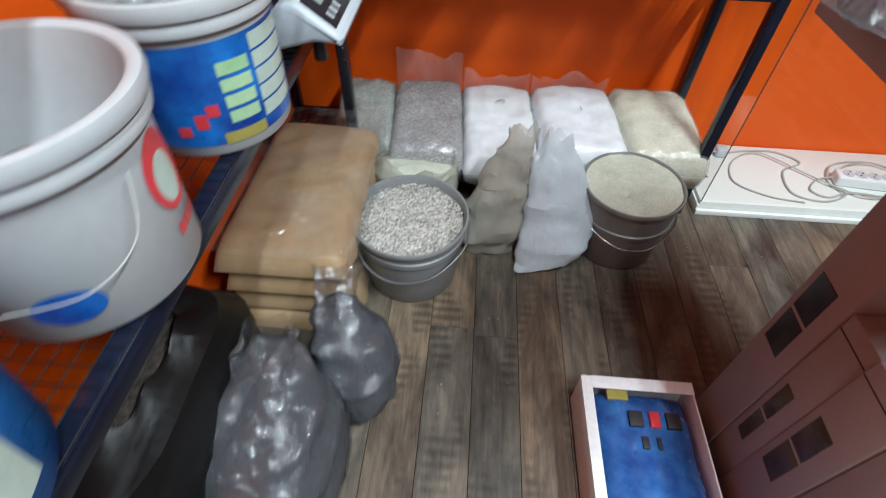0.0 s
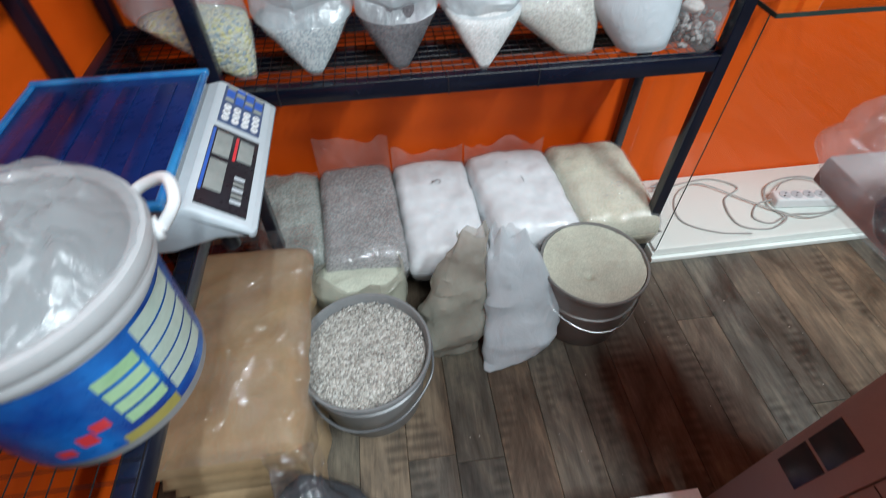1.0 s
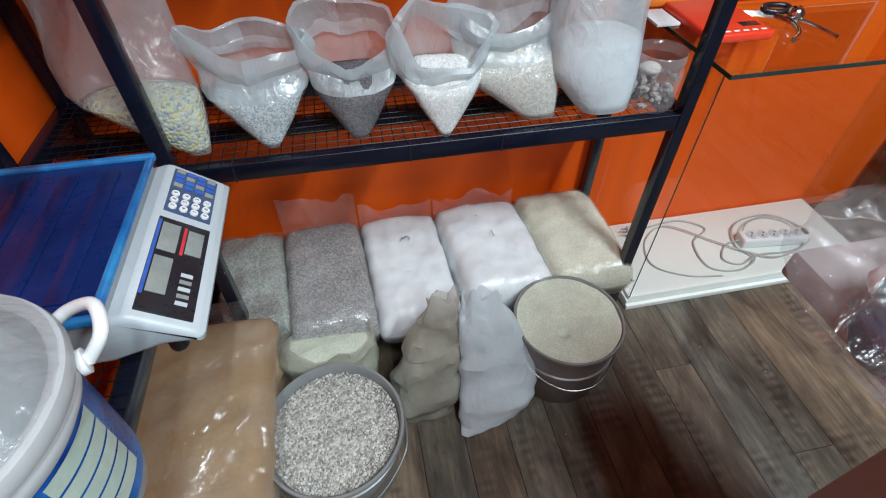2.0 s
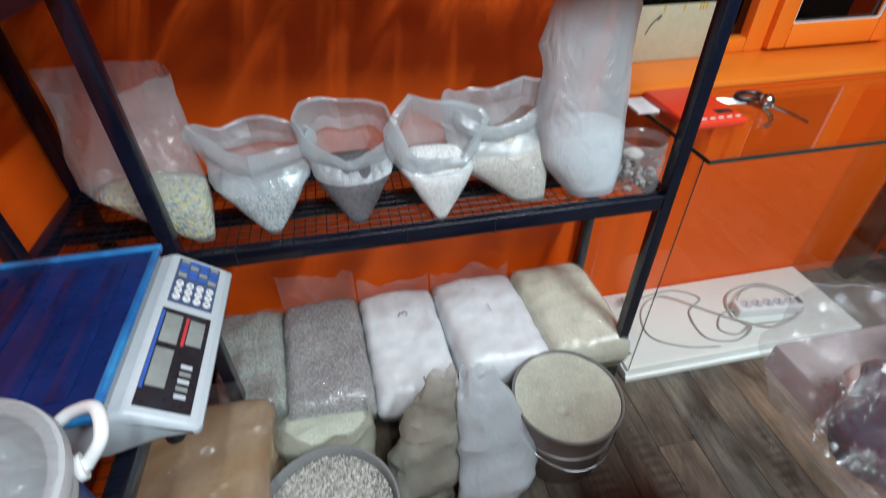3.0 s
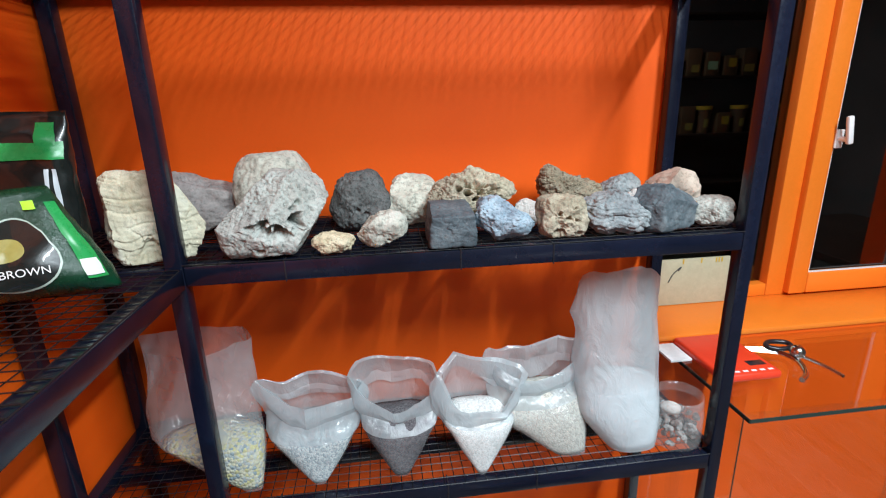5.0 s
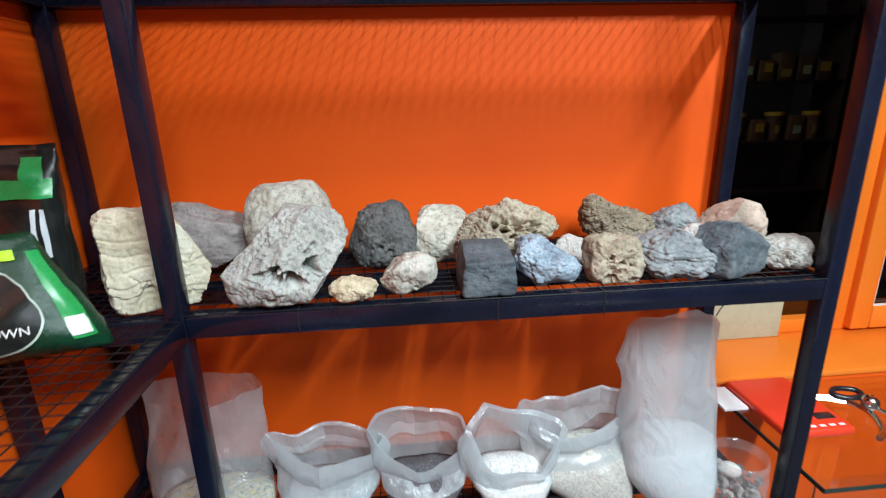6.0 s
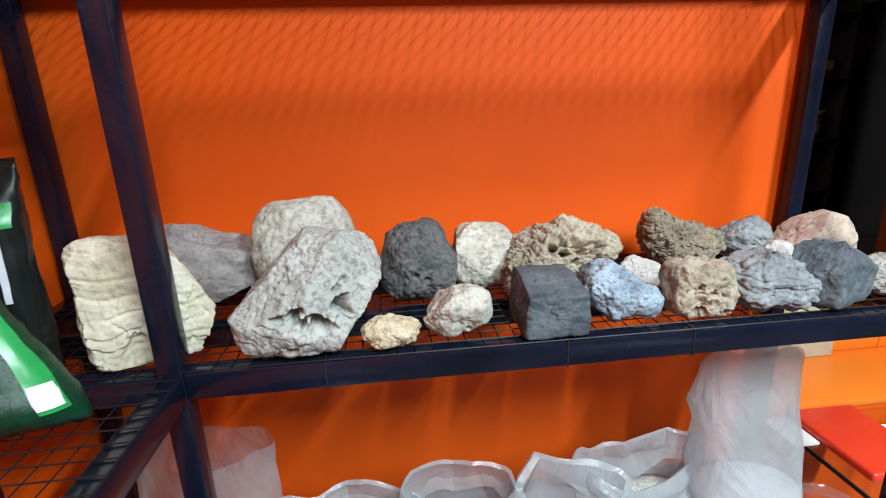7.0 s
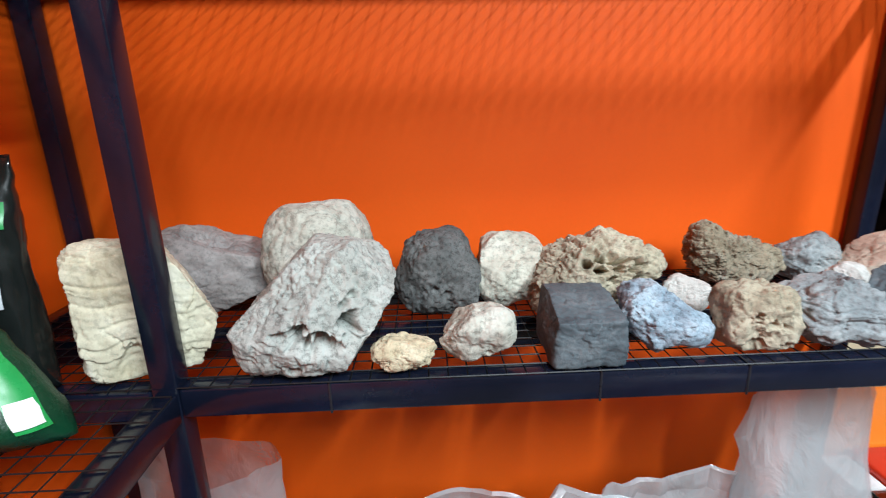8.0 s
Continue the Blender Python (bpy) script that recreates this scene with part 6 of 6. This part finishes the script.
# low white box with a blue packet in it
wb = thing("open_box", (0.69, -0.82, 0), "low white open box with a packet in it", "box")
bx0, bx1, by0, by1 = 0.572, 0.79, -1.02, -0.622
for a in ((bx0, bx0 + 0.004, by0, by1), (bx1 - 0.004, bx1, by0, by1), (bx0 + 0.004, bx1 - 0.004, by0, by0 + 0.004), (bx0 + 0.004, bx1 - 0.004, by1 - 0.004, by1)):
    part("side", box(*a, 0, 0.105, 0.001), M_PAPER, wb)
part("bottom", box(bx0 + 0.004, bx1 - 0.004, by0 + 0.004, by1 - 0.004, 0, 0.004), M_PAPER, wb)
part("rim", box(bx0 - 0.001, bx0 + 0.02, by0, by1, 0.105, 0.107, 0.0005), M_PAPER, wb)
part("rim", box(bx0 + 0.02, bx1, by1 - 0.025, by1 + 0.001, 0.105, 0.107, 0.0005), M_PAPER, wb)
pk = thing("foil_packet", (0.68, -0.82, 0.006), "glossy blue printed packet with dark lettering bars", "packet")
grid = [[(0.582 + 0.2 * i / 24, -1.01 + 0.375 * j / 36, 0.05 + 0.055 * max(0, (1 - abs(2 * i / 24 - 1) ** 4) * (1 - abs(2 * j / 36 - 1) ** 6)) ** 0.5 + 0.006 * nz((i * 0.2, j * 0.2, 0), 1.5, 3)) for i in range(25)] for j in range(37)]
bm = loft(grid, closed=False)
loft([[(x, y, 0.006 if 0 < i < 24 and 0 < j < 36 else z) for i, (x, y, z) in enumerate(r)] for j, r in enumerate(grid)], bm, closed=False)
bmesh.ops.remove_doubles(bm, verts=bm.verts, dist=0.0006)
part("body", bm, M_BLUEPIC, pk, smooth=180)
for u, v, w2, h2 in ((0.665, -0.705, 0.026, 0.03), (0.70, -0.705, 0.018, 0.03), (0.735, -0.705, 0.026, 0.03), (0.675, -0.75, 0.012, 0.022), (0.7, -0.75, 0.007, 0.022)):
    part("print_bar", box(u - w2 / 2, u + w2 / 2, v - h2 / 2, v + h2 / 2, 0.1, 0.1105, 0.0005), M_REDPRINT if abs(u - 0.70) < 0.002 and h2 > 0.025 else M_INK, pk)
part("print_field", box(0.62, 0.66, -0.665, -0.645, 0.092, 0.1005, 0.0005), M_LABELGOLD, pk)

# grains spilled on the floor
gr = random.Random(31)
sp = bmesh.new()
for k in range(48):
    gx, gy, gs = gr.uniform(0.1, 1.7), gr.uniform(-0.75, -0.05), gr.uniform(0.001, 0.0022)
    vs = [sp.verts.new((gx + dx * gs, gy + dy * gs, 0.0002 + dz * gs)) for dx, dy, dz in ((1, 0, 0.3), (-0.8, 0.3, 0.3), (0.2, 0.9, 0.3), (0, -0.8, 0.3), (0, 0, 0.9), (0, 0, 0))]
    for f in ((0, 2, 4), (2, 1, 4), (1, 3, 4), (3, 0, 4), (2, 0, 5), (1, 2, 5), (3, 1, 5), (0, 3, 5)):
        sp.faces.new([vs[i] for i in f])
single("spilled_grains", sp, M_GRAINS, "pale grains spilled over the plank floor", "grains", kind="stuff", smooth=None)

# ---------------------------------------------------------------- shelf of goods across the shop, seen in the window glass
ds = thing("display_shelf", (3.2, -2.45, 0), "dark wooden shelf of goods across the shop", "shelf")
for z in (0.55, 0.98, 1.46, 1.95):
    part("shelf_board", box(2.4, 4.0, -2.62, -2.3, z - 0.02, z, 0.002), M_DARKWOOD, ds)
for x in (2.38, 4.0):
    part("side_panel", box(x, x + 0.02, -2.62, -2.3, 0, 2.1, 0.002), M_DARKWOOD, ds)
proto = None
for row, (z, hh, lid) in enumerate(((0.98, 0.23, True), (1.46, 0.22, False))):
    for k in range(9):
        x = 2.5 + 0.17 * k
        if row == 0 and k % 2 == 0:
            tt = thing("tub", (x, -2.42, z), "brown plastic tub with a yellow lid", "tub", "goods on the display shelf")
            part("body", lathe([(0.0, z + 0.0005), (0.06, z + 0.0005), (0.068, z + hh - 0.03), (0.0, z + hh - 0.03)], x, -2.42, 24), M_TUB, tt)
            part("lid", lathe([(0.0, z + hh - 0.03), (0.073, z + hh - 0.03), (0.073, z + hh), (0.0, z + hh + 0.002)], x, -2.42, 24), M_YELLOWLID, tt, "yellow lid")
            part("label", wrap_patch(x, -2.42, 0.063, 0.066, z + 0.05, z + 0.12, 70, 110), M_LABELGOLD, tt, "olive label", 180)
        else:
            tt = thing("carton", (x, -2.42, z), "small printed carton on the display shelf", "box", "goods on the display shelf")
            part("body", box(x - 0.062, x + 0.062, -2.48, -2.36, z + 0.0005, z + hh - 0.03 * (k % 3), 0.002), M_TUB, tt)
            part("label", box(x - 0.045 + 0.02 * (k % 2), x + 0.045, -2.3605, -2.3585, z + 0.03 + 0.02 * (k % 3), z + 0.09 + 0.025 * (k % 3)), (M_LABELGOLD, M_LABELGREEN, M_YELLOWLID)[k % 3], tt)

# ---------------------------------------------------------------- floor of planks
floor = structure("floor", box(WL, WR, WF, WB, -0.06, -0.0085), M_SUB, "rustic brown-grey wooden plank floor", "floor")
fr_ = random.Random(21)
PW, PL = 0.104, 1.24
pm_ = {}
for i in range(44):
    x0 = -0.266 + PW * i
    if x0 + PW > WR:
        break
    y = WF - fr_.uniform(0, PL)
    while y < WB:
        a, b = max(y, WF), min(y + PL, WB - 0.002)
        if b - a > 0.03:
            length = round(b - a, 3)
            if length not in pm_:
                pm_[length] = to_mesh("plank", box(-PW / 2 + 0.0004, PW / 2 - 0.0004, -length / 2 + 0.0004, length / 2 - 0.0004, -0.0085, 0, 0.0008, 1), M_PLANK, 30)
            ob = new("plank", pm_[length])
            ob.parent = floor
            ob.location = Vector((x0 + PW / 2, (a + b) / 2, 0)) - BASE[floor]
        y += PL
